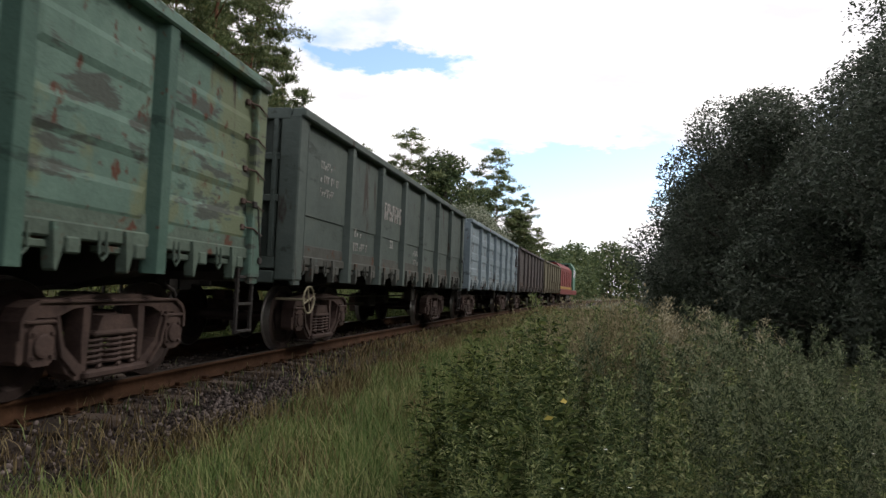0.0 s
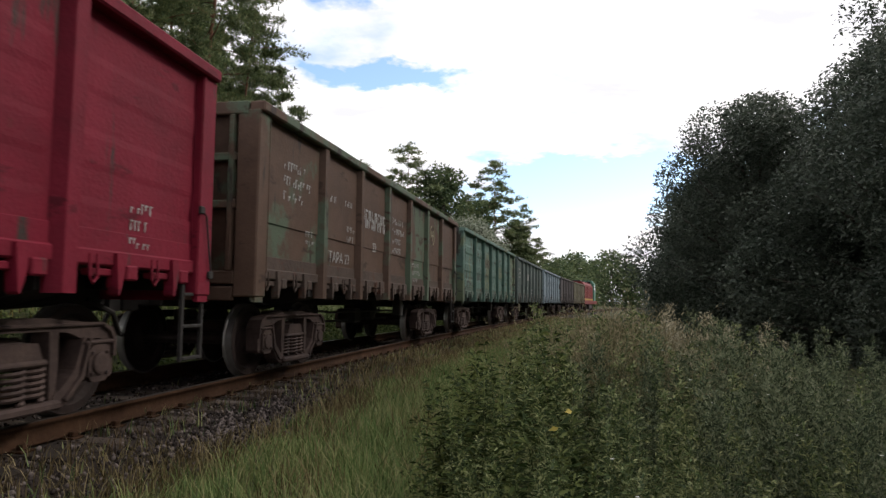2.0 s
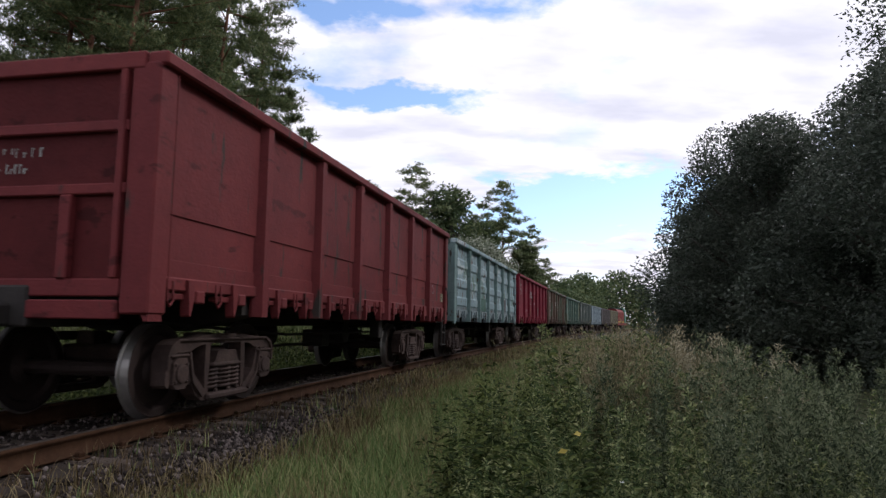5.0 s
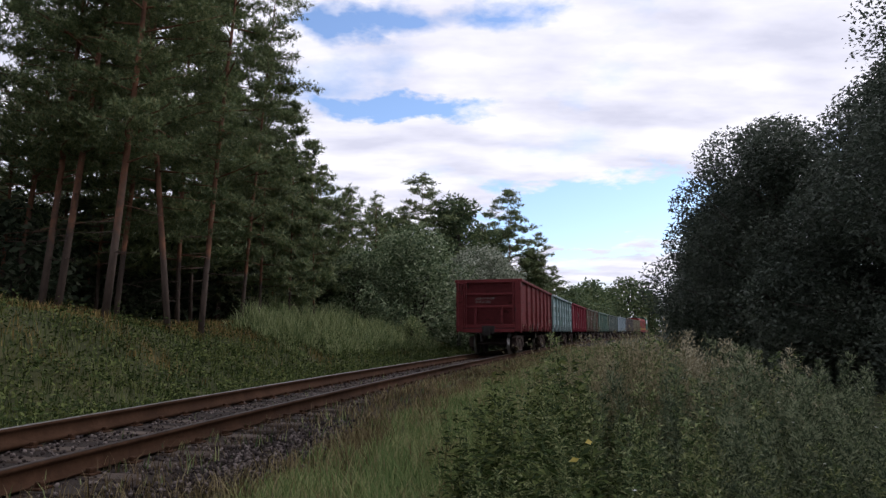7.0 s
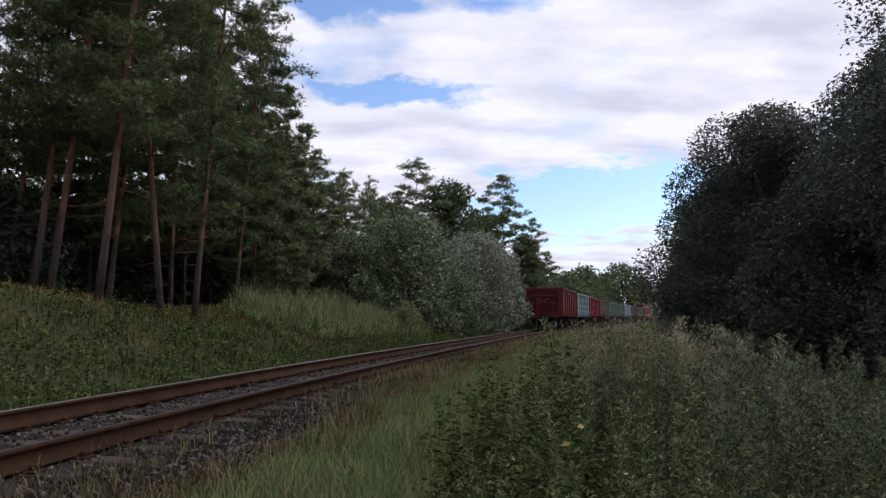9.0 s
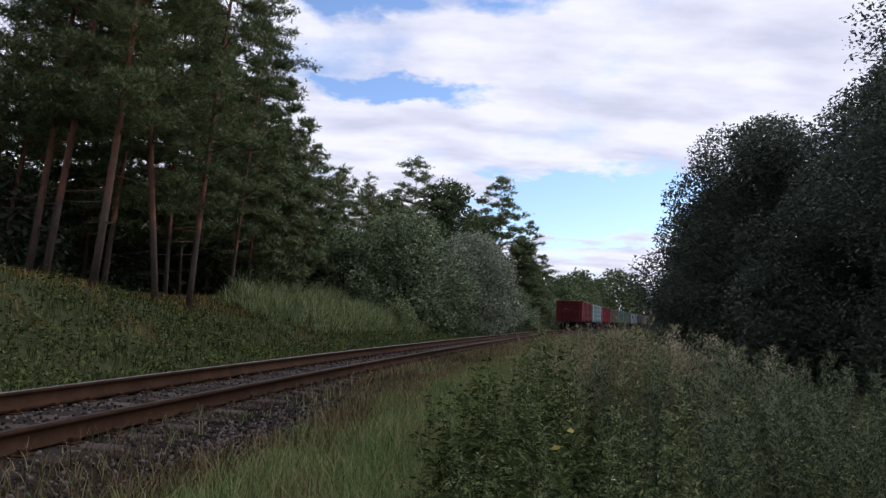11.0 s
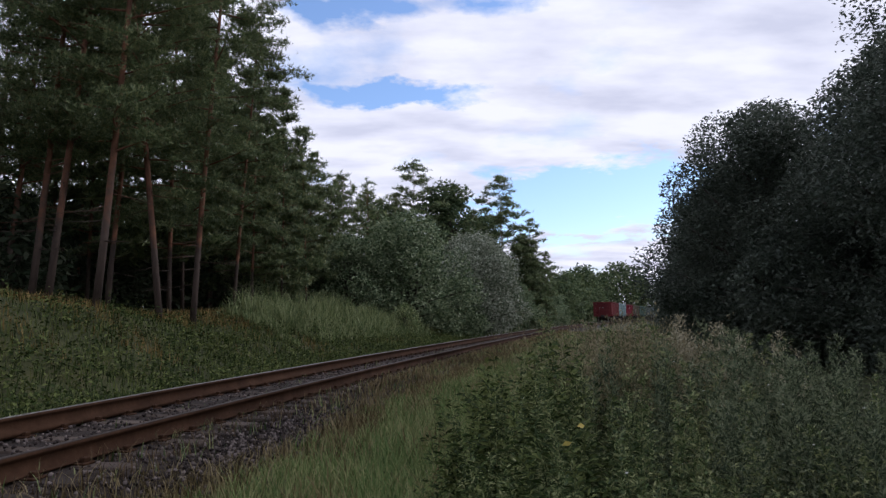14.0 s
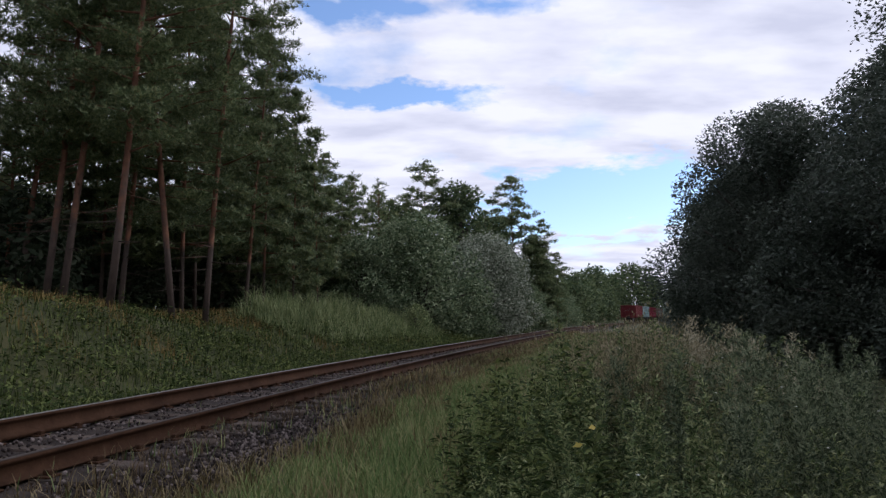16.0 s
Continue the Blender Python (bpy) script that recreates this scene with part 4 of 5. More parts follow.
def broad_tree(seed, height, radius, leaf, count, base=0.12, lumps=26, stems=1, ragged=0.30, fringe=0.16, puff=(0.26, 0.46)):
    """Trunk mesh and crown mesh of a broad-leaved tree: lumps of leaves on limbs, with gaps between them."""
    rng = np.random.default_rng(seed)
    b = Build()
    crown = []
    for k in range(stems):
        lean = rng.normal(0, 0.10 * height, 2)
        limb_tube(b, (0, 0, -0.3), (lean[0], lean[1], height * 0.8), 0.028 * height / math.sqrt(stems), 0.008 * height, rng, 0.05, 6, 8)
    weights = []
    for i in range(lumps):
        t = (i + rng.uniform(0, 1)) / lumps
        z = height * (base + (0.93 - base) * t)
        r = radius * (0.35 + 0.65 * math.sin(math.pi * min(1, 0.20 + 0.80 * t) ** 0.9)) * rng.uniform(0.35, 0.92)
        a = i * 2.4 + rng.uniform(-0.6, 0.6)
        c = np.array((r * math.cos(a), r * math.sin(a), z))
        limb_tube(b, (0, 0, z * 0.62), tuple(c), 0.010 * height, 0.003 * height, rng, 0.08, 4, 5)
        crown.append((c, radius * rng.uniform(*puff)))
    crown.append((np.array((0, 0, height * 0.93)), radius * 0.30))
    w = np.array([q[1] ** 2 for q in crown])
    pick = rng.choice(len(crown), count, p=w / w.sum())
    cen, rad = np.array([q[0] for q in crown])[pick], np.array([q[1] for q in crown])[pick]
    d = rng.normal(0, 1, (count, 3))
    d /= np.linalg.norm(d, axis=1)[:, None]
    wave = 1 + ragged * np.sin(d[:, 0] * 9 + pick) * np.sin(d[:, 1] * 8 + pick * 2) + np.abs(rng.normal(0, fringe, count))
    p = cen + d * (rad * wave * rng.uniform(0.35, 1.0, count) ** 0.5)[:, None] * (1, 1, 0.85)
    v, f = leaves_at(p, leaf, rng)
    return b.mesh("trunk", True), array_mesh("crown", v, f)


def pine(seed, height, crown_from, width, tufts, lean=0.03, dead=6):
    rng = np.random.default_rng(seed)
    b = Build()
    n = 9
    ph, am = rng.uniform(0, 6), rng.uniform(0.06, 0.16)
    ax = [(lean * height * t * 0.6 + am * math.sin(3 * t + ph), am * math.cos(2.5 * t + ph), -0.4 + (height + 0.2) * t) for t in np.linspace(0, 1, n)]
    r0 = 0.0050 * height + 0.01
    b.tube(ax, [r0 * (1 - 0.88 * t ** 0.9) for t in np.linspace(0, 1, n)], 10)
    axis = np.array(ax)

    def on(z):
        return np.array([np.interp(z, axis[:, 2], axis[:, 0]), np.interp(z, axis[:, 2], axis[:, 1]), z])
    limbs = Build()
    ends = []
    count = int(height * 2.9)
    for i in range(count):
        t = (i + rng.uniform(0, 1)) / count
        z = height * (crown_from + (0.985 - crown_from) * t)
        reach = width * (math.sin(math.pi * min(1.0, 0.30 + 0.70 * t)) ** 0.6 + 0.06) * rng.uniform(0.55, 1.1)
        a = i * 2.4 + rng.uniform(-0.5, 0.5)
        up = rng.uniform(-0.12, 0.25) + 0.3 * t
        p0 = on(z)
        p1 = p0 + np.array((math.cos(a) * reach, math.sin(a) * reach, reach * up))
        pts = limb_tube(limbs, p0, p1, 0.018 + 0.022 * reach / width * (1 - t), 0.007, rng, 0.08, 4, 5)
        ends.append((np.array(pts), reach))
    for i in range(dead):
        z = height * rng.uniform(crown_from * 0.35, crown_from)
        a = rng.uniform(0, 6.28)
        l = rng.uniform(0.5, 1.6)
        limb_tube(limbs, on(z), on(z) + np.array((math.cos(a) * l, math.sin(a) * l, -0.1 * l)), 0.018, 0.004, rng, 0.1, 3, 4)
    # every branch carries flat pads of needles towards its end
    pads, sizes = [], []
    for pts, reach in ends:
        for k in range(max(2, int(1.2 + reach * 2.0))):
            u = rng.uniform(0.42, 1.02) * 3
            i0 = min(int(u), 2)
            p = pts[i0] + (pts[i0 + 1] - pts[i0]) * (u - i0)
            side = rng.normal(0, 0.17 * reach, 3) * (1, 1, 0.25)
            pads.append(p + side)
            sizes.append(rng.uniform(0.15, 0.31) * (0.75 + 0.22 * reach))
    pads, sizes = np.array(pads), np.array(sizes)
    pick = rng.choice(len(pads), tufts, p=sizes ** 2 / (sizes ** 2).sum())
    c = pads[pick] + rng.normal(0, 1, (tufts, 3)) * sizes[pick][:, None] * (1, 1, 0.36)
    fine = tufts > 5000
    tv, tf = [], []
    for i in range(9 if fine else 7):
        a, e = i * 2.4, -0.1 + 1.1 * ((i * 0.618) % 1)
        d = np.array((math.cos(a) * math.cos(e), math.sin(a) * math.cos(e), math.sin(e)))
        q = np.array((-math.sin(a), math.cos(a), 0.2)) * (0.085 if fine else 0.12)
        k = len(tv)
        tv += [d * 0.05 + q, d * 0.05 - q, d * 1.0]
        tf.append((k, k + 1, k + 2))
    v, f = scatter(np.array(tv), np.array(tf), c, rotation_rows(tufts, rng, 0.8), rng.uniform(0.10, 0.185, tufts) * (1.0 if fine else 2.4 if tufts > 1000 else 3.8))
    return b.mesh("trunk", True), limbs.mesh("limbs", True), array_mesh("crown", v, f)


def plant_tree(name, label, category, parts, mats, x, y, turn, group="", scale=1.0, z=None):
    root = new(name)
    zz = float(ground_height(np.array([x]), np.array([y]))[0]) if z is None else z
    root.matrix_basis = pose(x, y, zz, 0, 0, turn)
    root.scale = (scale, scale, scale)
    for (part_name, me), m in zip(parts, mats):
        ob = put(part_name, me, m, root)
        if part_name == "branchwork":
            tagged(ob, kind="stuff")
    return tagged(root, label, category, group)


def make_pines():
    kinds = [pine(11 + i, h, cf, w, n, le, d) for i, (h, cf, w, n, le, d) in enumerate((
        (19.0, 0.20, 2.2, 7800, 0.12, 7), (18.0, 0.17, 1.8, 7000, -0.09, 7), (20.0, 0.22, 2.3, 7800, 0.14, 7),
        (17.0, 0.12, 2.1, 3000, 0.0, 6), (15.0, 0.06, 2.3, 2600, 0.02, 4), (18.5, 0.25, 2.6, 600, 0.02, 3), (17.5, 0.40, 2.8, 2800, 0.03, 6)))]

    def set_pine(k, x, y, turn, size=1.0, label="tall pine with orange upper bark and dark needles"):
        t, l, c = kinds[k]
        plant_tree("pine_tree", label, "pine tree", [("trunk", t), ("branchwork", l), ("crown", c)], [M_PINEBARK, M_PINEBARK, M_NEEDLE], x, y, turn,
                   "pines of the wood", size)
    # the edge of the wood, where each trunk can be told apart
    for k, x, y, turn, size in ((0, -11.28, 18.9, 10, 1.0), (2, -10.36, 18.4, 350, 1.0), (0, -8.57, 17.1, 5, 1.0), (1, -9.86, 20.9, 190, 0.92),
                                (2, -7.93, 19.6, 200, 0.95), (1, -7.22, 20.9, 220, 1.0), (1, -7.8, 27.0, 200, 0.86),
                                (3, -9.6, 25.0, 80, 1.0), (3, -11.2, 30.5, 120, 1.0), (3, -12.0, 36.5, 200, 0.95), (4, -10.2, 33.5, 60, 0.80),
                                (3, -11.4, 41.5, 250, 0.80), (4, -9.6, 39.0, 30, 0.72), (4, -10.2, 46.5, 310, 0.72), (4, -8.4, 50.0, 140, 0.70), (4, -11.4, 52, 80, 0.74), (4, -8.4, 46.0, 20, 0.80), (4, -6.9, 50.5, 90, 0.77), (4, -10.0, 43.5, 45, 0.86),
                                (3, -7.7, 29.2, 30, 0.75), (4, -7.5, 33.6, 260, 0.74), (4, -7.2, 38.2, 170, 0.68), (4, -6.6, 43.0, 15, 0.60), (0, -12.9, 20.3, 30, 0.95), (3, -12.6, 25.0, 10, 0.85)):
        set_pine(k, x, y, turn, size)
    # deeper rows
    rng = random.Random(5)
    for row, (lat, n) in enumerate(((-13.5, 11), (-17.5, 12), (-22.0, 12), (-27.0, 11), (-34.0, 11))):
        for i in range(n):
            s = 8 + i * (52.0 / n) + rng.uniform(-1.5, 1.5)
            x, y, _ = line(s, lat + rng.uniform(-1.3, 1.3))
            set_pine(5, float(x), float(y), rng.uniform(0, 360), rng.uniform(0.82, 0.95) * (0.80, 0.66, 0.62, 0.62, 0.66)[row] * (1 if s < 36 else 0.82))
    # single pines above the bushes farther along
    for k, x, y, turn, size in ((6, -2.0, 65.0, 30, 0.93), (4, -5.6, 60, 100, 0.82), (6, 7.9, 74.6, 150, 0.98), (4, 11.0, 77.0, 0, 0.85),
                                (4, 13.4, 80.0, 40, 0.62), (4, 4.4, 68, 90, 0.80), (3, -3.5, 63, 10, 0.72)):
        set_pine(k, x, y, turn, size, "pine standing above the bushes beside the line")


def make_broad_trees():
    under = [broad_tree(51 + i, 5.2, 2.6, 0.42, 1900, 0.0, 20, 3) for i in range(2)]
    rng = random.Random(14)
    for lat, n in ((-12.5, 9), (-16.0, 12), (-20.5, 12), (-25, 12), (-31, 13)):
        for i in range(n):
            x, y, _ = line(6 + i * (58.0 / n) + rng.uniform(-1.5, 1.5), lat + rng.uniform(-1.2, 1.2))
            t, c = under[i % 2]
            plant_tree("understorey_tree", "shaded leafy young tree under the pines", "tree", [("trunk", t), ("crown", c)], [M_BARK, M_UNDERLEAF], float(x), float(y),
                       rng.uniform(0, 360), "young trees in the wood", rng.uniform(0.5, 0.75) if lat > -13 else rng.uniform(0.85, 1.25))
    will = [broad_tree(41 + i, h, r, 0.205, n, 0.0, 38, 4, 0.20, 0.12, (0.20, 0.36)) for i, (h, r, n) in enumerate(((6.5, 4.0, 22000), (7.5, 3.9, 22000), (5.0, 3.0, 13000)))]
    spots = [(0, -1.6, 43.0, 0, 1.06), (0, -5.0, 41.0, 120, 0.80), (1, 3.5, 50.5, 60, 0.98), (2, 1.6, 46.5, 300, 0.75)]
    for k, at, lat, turn, size in ((1, 56.5, -6.4, 200, 1.02), (1, 62.0, -6.2, 20, 0.96), (2, 66.5, -5.2, 90, 0.95), (2, 73.0, -5.2, 200, 0.95), (2, 80.0, -4.8, 20, 0.8),
                                  (2, 91.0, -5.2, 150, 0.85), (2, 103.0, -5.4, 10, 0.9), (2, 116.0, -5.6, 80, 0.9)):
        x, y, _ = line(at, lat)
        spots.append((k, float(x), float(y), turn, size))
    for k, x, y, turn, size in spots:
        t, c = will[k]
        silver = k == 1
        plant_tree("willow_bush", ("silvery willow bush" if silver else "fresh green leafy bush") + " beside the railway line", "bush", [("trunk", t), ("crown", c)], [M_BARK, M_WILLOW if silver else M_LEAFY], x, y, turn,
                   "willows beside the line", size)
    birch = broad_tree(58, 14.6, 3.3, 0.40, 11000, 0.12, 46, 1, 0.12, 0.06, (0.30, 0.46))
    for x, y, size in ((1.7, 66.0, 1.0), (-4.6, 63.5, 0.80), (5.0, 71.0, 0.82), (10.6, 78.0, 0.72)):
        plant_tree("birch_tree", "tall leafy green tree behind the willows", "tree", [("trunk", birch[0]), ("crown", birch[1])], [M_BARK, M_FAR], x, y, x * 50, "", size)
    low = [broad_tree(61, 2.6, 1.7, 0.16, 4200, 0.0, 18, 5)]
    for k, x, y, turn, size in ((0, -1.6, 37.6, 140, 0.55),):
        t, c = low[k]
        plant_tree("young_willow", "low pale green willow shrub on the bank", "bush", [("trunk", t), ("crown", c)], [M_BARK, M_SHRUB], x, y, turn, "shrubs on the bank", size)
    alder = [broad_tree(71 + i, h, r, l, n, 0.0, 46, 3, 0.07, 0.010, (0.25, 0.41) if i < 2 else (0.32, 0.48)) for i, (h, r, l, n) in enumerate(((8.8, 3.85, 0.130, 90000), (7.8, 3.6, 0.130, 80000), (12.2, 4.9, 0.118, 150000), (10.5, 4.8, 0.40, 7000)))]
    # the last six are unseen, added to shade the far train and near weeds
    for k, x, y, turn, size in ((0, 11.5, 23.0, 0, 0.98), (1, 13.7, 30.5, 70, 1.0), (1, 16.0, 39.0, 150, 0.80), (0, 13.0, 18.0, 200, 1.0), (2, 13.9, 13.2, 40, 1.0),
                                (3, 18.5, 22.0, 300, 1.0), (3, 19.5, 32.0, 100, 0.9), (1, 12.6, 9.0, 10, 1.0), (3, 18.0, 14.0, 10, 1.05), (3, 19.0, 48.0, 10, 0.62), (3, 24.0, 60.0, 110, 0.62), (3, 17.5, 7.0, 50, 1.0), (3, 25.0, 27.0, 20, 1.1), (3, 20.5, 45.0, 30, 0.9), (3, 22.5, 52.5, 140, 0.9), (3, 25.0, 60.5, 250, 0.9), (3, 29.0, 70.0, 70, 0.9), (3, 10.6, 3.0, 80, 0.95), (3, 11.5, -3.5, 200, 1.0)):
        t, c = alder[k]
        plant_tree("alder_tree", "dense dark broad-leaved tree at the field edge, in a row extended unseen for shade", "tree", [("trunk", t), ("crown", c)], [M_BARK, M_ALDER], x, y, turn,
                   "dark trees opposite the wood", size)
    # shrubs added where only black shade lies under the tree edge
    shrub = broad_tree(78, 2.6, 1.7, 0.16, 5000, 0.0, 22, 5, 0.15, 0.1)
    for i, (x, y, size) in enumerate(((10.8, 9.5, 0.9), (11.0, 12.5, 0.8), (11.2, 16.0, 0.85), (11.0, 20.0, 0.9), (11.2, 24.5, 0.9), (13.0, 29.0, 0.9), (9.6, 6.5, 0.9), (15.4, 34.5, 0.9))):
        plant_tree("shade_fill_shrub", "shrub added to fill the black shade under the trees", "bush", [("trunk", shrub[0]), ("crown", shrub[1])], [M_BARK, M_ALDER], x, y, i * 75,
                   "shrubs under the dark trees", size)
    far = [broad_tree(81 + i, h, r, 0.9, 3000, 0.0, 24, 1, 0.16, 0.08, (0.28, 0.44)) for i, (h, r) in enumerate(((12.0, 6.0), (13.0, 6.5)))]
    rng = random.Random(8)
    spots = [(29, 148, 0.80), (36, 164, 0.98), (45, 196, 1.05), (62, 222, 1.36), (69.5, 226, 1.15), (25, 128, 0.7), (33, 150, 0.6), (54, 215, 1.1), (22, 112, 0.55)]
    spots += [(62 + 9 * i, 172 + rng.uniform(-9, 9), rng.uniform(0.7, 1.0)) for i in range(8)]
    spots += [(-10 + 8 * i, 150 + rng.uniform(-8, 8), rng.uniform(0.8, 1.0)) for i in range(5)]
    for i, (x, y, size) in enumerate(spots):
        t, c = far[i % 2]
        plant_tree("distant_tree", "rounded green tree in the distance beyond the curve", "tree", [("trunk", t), ("crown", c)], [M_BARK, M_FAR], x, y, i * 67, "distant trees", size)


make_pines()
make_broad_trees()


def blades(places, heights, width, rng, lean=0.35):
    """Grass blades: two joined triangles each, bent over."""
    n = len(places)
    a = rng.uniform(0, 2 * np.pi, n)
    d = np.stack([np.cos(a), np.sin(a), np.zeros(n)], -1)
    s = np.stack([-np.sin(a), np.cos(a), np.zeros(n)], -1) * (width * rng.uniform(0.6, 1.4, n))[:, None]
    l = rng.uniform(0.2, 1.0, n) * lean
    h = np.asarray(heights)
    up = np.array((0, 0, 1.0))
    p1 = places + d * (h * l * 0.35)[:, None] + up * (h * 0.6)[:, None]
    p2 = places + d * (h * l)[:, None] + up * h[:, None]
    v = np.stack([places - s, places + s, p1 + s * 0.7, p1 - s * 0.7, p2], 1)
    o = (np.arange(n) * 5)[:, None]
    f = np.concatenate([o + (0, 1, 2), o + (0, 2, 3), o + (3, 2, 4)], 0)
    return v.reshape(-1, 3), f


def make_grass():
    rng = np.random.default_rng(21)

    def zone(n, s0, s1, l0, l1, power=1.0):
        s = s0 + (s1 - s0) * rng.uniform(0, 1, n) ** power
        la = rng.uniform(l0, l1, n)
        x, y, _ = line(s, la)
        return s, la, np.stack([x, y, ground_height(x, y)], -1)
    # the verge between ballast and weeds
    s, la, p = zone(150000, 0.5, 62, 0.9, 6.0, 1.7)
    start = np.interp(s, (5, 6, 7, 7.8, 8.6, 9.5, 11, 13, 16, 30), (1.15, 1.25, 1.5, 1.7, 1.62, 1.42, 1.25, 1.12, 1.0, 1.0))
    keep = (rng.uniform(0, 1, len(s)) < np.clip((la - start) / 0.45, 0, 1)) & (bumps(p[:, 0], p[:, 1], 1.1, 31) + (la - start) * 2.6 > 0.0)
    p, la, s = p[keep], la[keep], s[keep]
    dry = bumps(p[:, 0], p[:, 1], 1.7, 9) + rng.normal(0, 0.35, len(p)) > np.interp(la, (1.2, 2.0, 2.8), (-0.8, -0.2, 0.75))
    p[:, 2] = np.maximum(p[:, 2], np.interp(la, (0.9, 1.40, 1.95), (-0.215, -0.245, -0.6)))
    h = (0.085 + 0.17 * np.clip((la - 1.1) / 2.0, 0, 1)) * rng.uniform(0.5, 1.5, len(p))
    w = 0.0028 + 0.00033 * np.maximum(s, 0)
    for mask, m, name, lab in ((~dry, M_GRASS, "verge_grass", "green meadow grass beside the ballast"), (dry, M_VERGEDRY, "dry_grass", "dry brownish grass beside the ballast")):
        v, f = blades(p[mask], h[mask] * (1.25 if name == "dry_grass" else 1), w[mask], rng, 1.1)
        tagged(put(name, array_mesh(name, v, f), m), lab, "grass", kind="stuff")
    # tufts in the ballast
    s, la, p = zone(9000, 1, 40, -1.9, 1.9)
    keep = bumps(p[:, 0], p[:, 1], 0.8, 77) + np.where((la > 0.85) & (la < 1.7), 0.45, 0.0) > 0.62
    p = p[keep]
    p[:, 2] = -0.24
    v, f = blades(p, rng.uniform(0.06, 0.2, len(p)), np.full(len(p), 0.006), rng, 0.7)
    tagged(put("track_weeds", array_mesh("track_weeds", v, f), M_WEED), "sparse weeds growing in the ballast", "weeds", kind="stuff")
    # dry stalks along the near rail
    s, la, p = zone(9000, 1, 30, 0.90, 1.55, 1.3)
    keep = bumps(p[:, 0], p[:, 1], 0.6, 78) + rng.normal(0, 0.2, len(p)) > 0.25
    p, la = p[keep], la[keep]
    p[:, 2] = -0.235
    v, f = blades(p, rng.uniform(0.05, 0.19, len(p)), np.full(len(p), 0.0045), rng, 1.0)
    tagged(put("dry_stalks", array_mesh("dry_stalks", v, f), M_STALK), "dry brown stalks beside the rail", "weeds", kind="stuff")
    # grass round and behind the standpoint
    s, la, p = zone(26000, -14, 3, 1.6, 12.0)
    v, f = blades(p, rng.uniform(0.08, 0.24, len(p)), np.full(len(p), 0.006), rng, 1.0)
    tagged(put("meadow_grass", array_mesh("meadow_grass", v, f), M_GRASS), "short green meadow grass beside the line", "grass", kind="stuff")
    # the bank: grass, then low leafy growth
    s, la, p = zone(60000, 1, 60, -11, -2.3, 1.3)
    w = 0.006 + 0.0003 * np.maximum(s, 0)
    dry = bumps(p[:, 0], p[:, 1], 3.0, 12) + rng.normal(0, 0.3, len(p)) + (-la - 5.5) * 0.42 > 0.30
    for mask, m, name, lab in ((~dry, M_BRAMBLE, "bank_grass", "green grass on the railway bank"), (dry, M_BANKDRY, "bank_dry_grass", "dry grass on the railway bank")):
        v, f = blades(p[mask], rng.uniform(0.08, 0.30, mask.sum()), w[mask], rng, 0.6)
        tagged(put(name, array_mesh(name, v, f), m), lab, "grass", kind="stuff")
    s, la, p = zone(17000, 22.5, 41, -7.6, -4.5)
    keep = bumps(p[:, 0], p[:, 1], 3.0, 55) > -0.35
    hh = rng.uniform(0.40, 1.55, len(p)) * np.interp(la, (-7.6, -4.5), (1.0, 0.40)) * np.clip(0.75 + 0.45 * bumps(p[:, 0], p[:, 1], 1.7, 56), 0.3, 1.3)
    v, f = blades(p[keep], hh[keep], np.full(keep.sum(), 0.015), rng, 0.95)
    tagged(put("tall_reeds", array_mesh("tall_reeds", v, f), M_SHRUB), "tall pale green reeds on the bank", "reeds", kind="stuff")
    s, la, p = zone(20000, 1, 62, -9.0, -2.55, 1.25)
    keep = bumps(p[:, 0], p[:, 1], 2.2, 15) - np.clip((-la - 5.6) * 0.6, 0, 2) > -0.45
    p = p[keep]
    n = 7
    q = np.repeat(p, n, 0) + rng.normal(0, 1, (len(p) * n, 3)) * (0.16, 0.16, 0.0)
    q[:, 2] += np.abs(rng.normal(0.05, 0.22, len(q))) * np.repeat(0.6 + 0.5 * bumps(p[:, 0], p[:, 1], 1.5, 3), n)
    v, f = leaves_at(q, 0.085, rng, 0.9, 0.5)
    tagged(put("bank_undergrowth", array_mesh("bank_undergrowth", v, f), M_BRAMBLE), "low leafy undergrowth covering the railway bank", "undergrowth", kind="stuff")


def weed_edge(y):
    """x of the left edge of the tall weeds."""
    return np.interp(y, (0, 1.4, 2.4, 3.5, 4.5, 7, 9, 14, 30), (0.2, 0.05, -0.04, 0.02, 0.36, 1.28, 2.05, 3.9, 9.0))


def weed_height(x, y):
    """How tall the weeds grow: knee-high near the standpoint, breast-high farther in, lower towards the trees."""
    r, az = np.hypot(x, y), np.degrees(np.arctan2(x, y))
    drop = np.interp(az, (0, 6, 10, 17, 22, 27, 33, 40), (0.045, 0.030, 0.012, 0.014, 0.029, 0.043, 0.055, 0.060))
    return (1.55 - r * drop) * np.interp(r, (1.4, 2.6, 4.0, 5.5), (0.54, 0.71, 0.90, 1.07))


def turn_to(d, roll):
    """Turns (n, 3, 3) that lay a leaf's length along d, rolled about it."""
    d = d / np.linalg.norm(d, axis=1)[:, None]
    side = np.cross(np.array((0.02, 0.03, 1.0)), d)
    side /= np.linalg.norm(side, axis=1)[:, None]
    up = np.cross(d, side)
    c, q = np.cos(roll)[:, None], np.sin(roll)[:, None]
    return np.stack([d, side * c + up * q, up * c - side * q], -1)


SLIM = LEAF_V * (1, 0.62, 1)


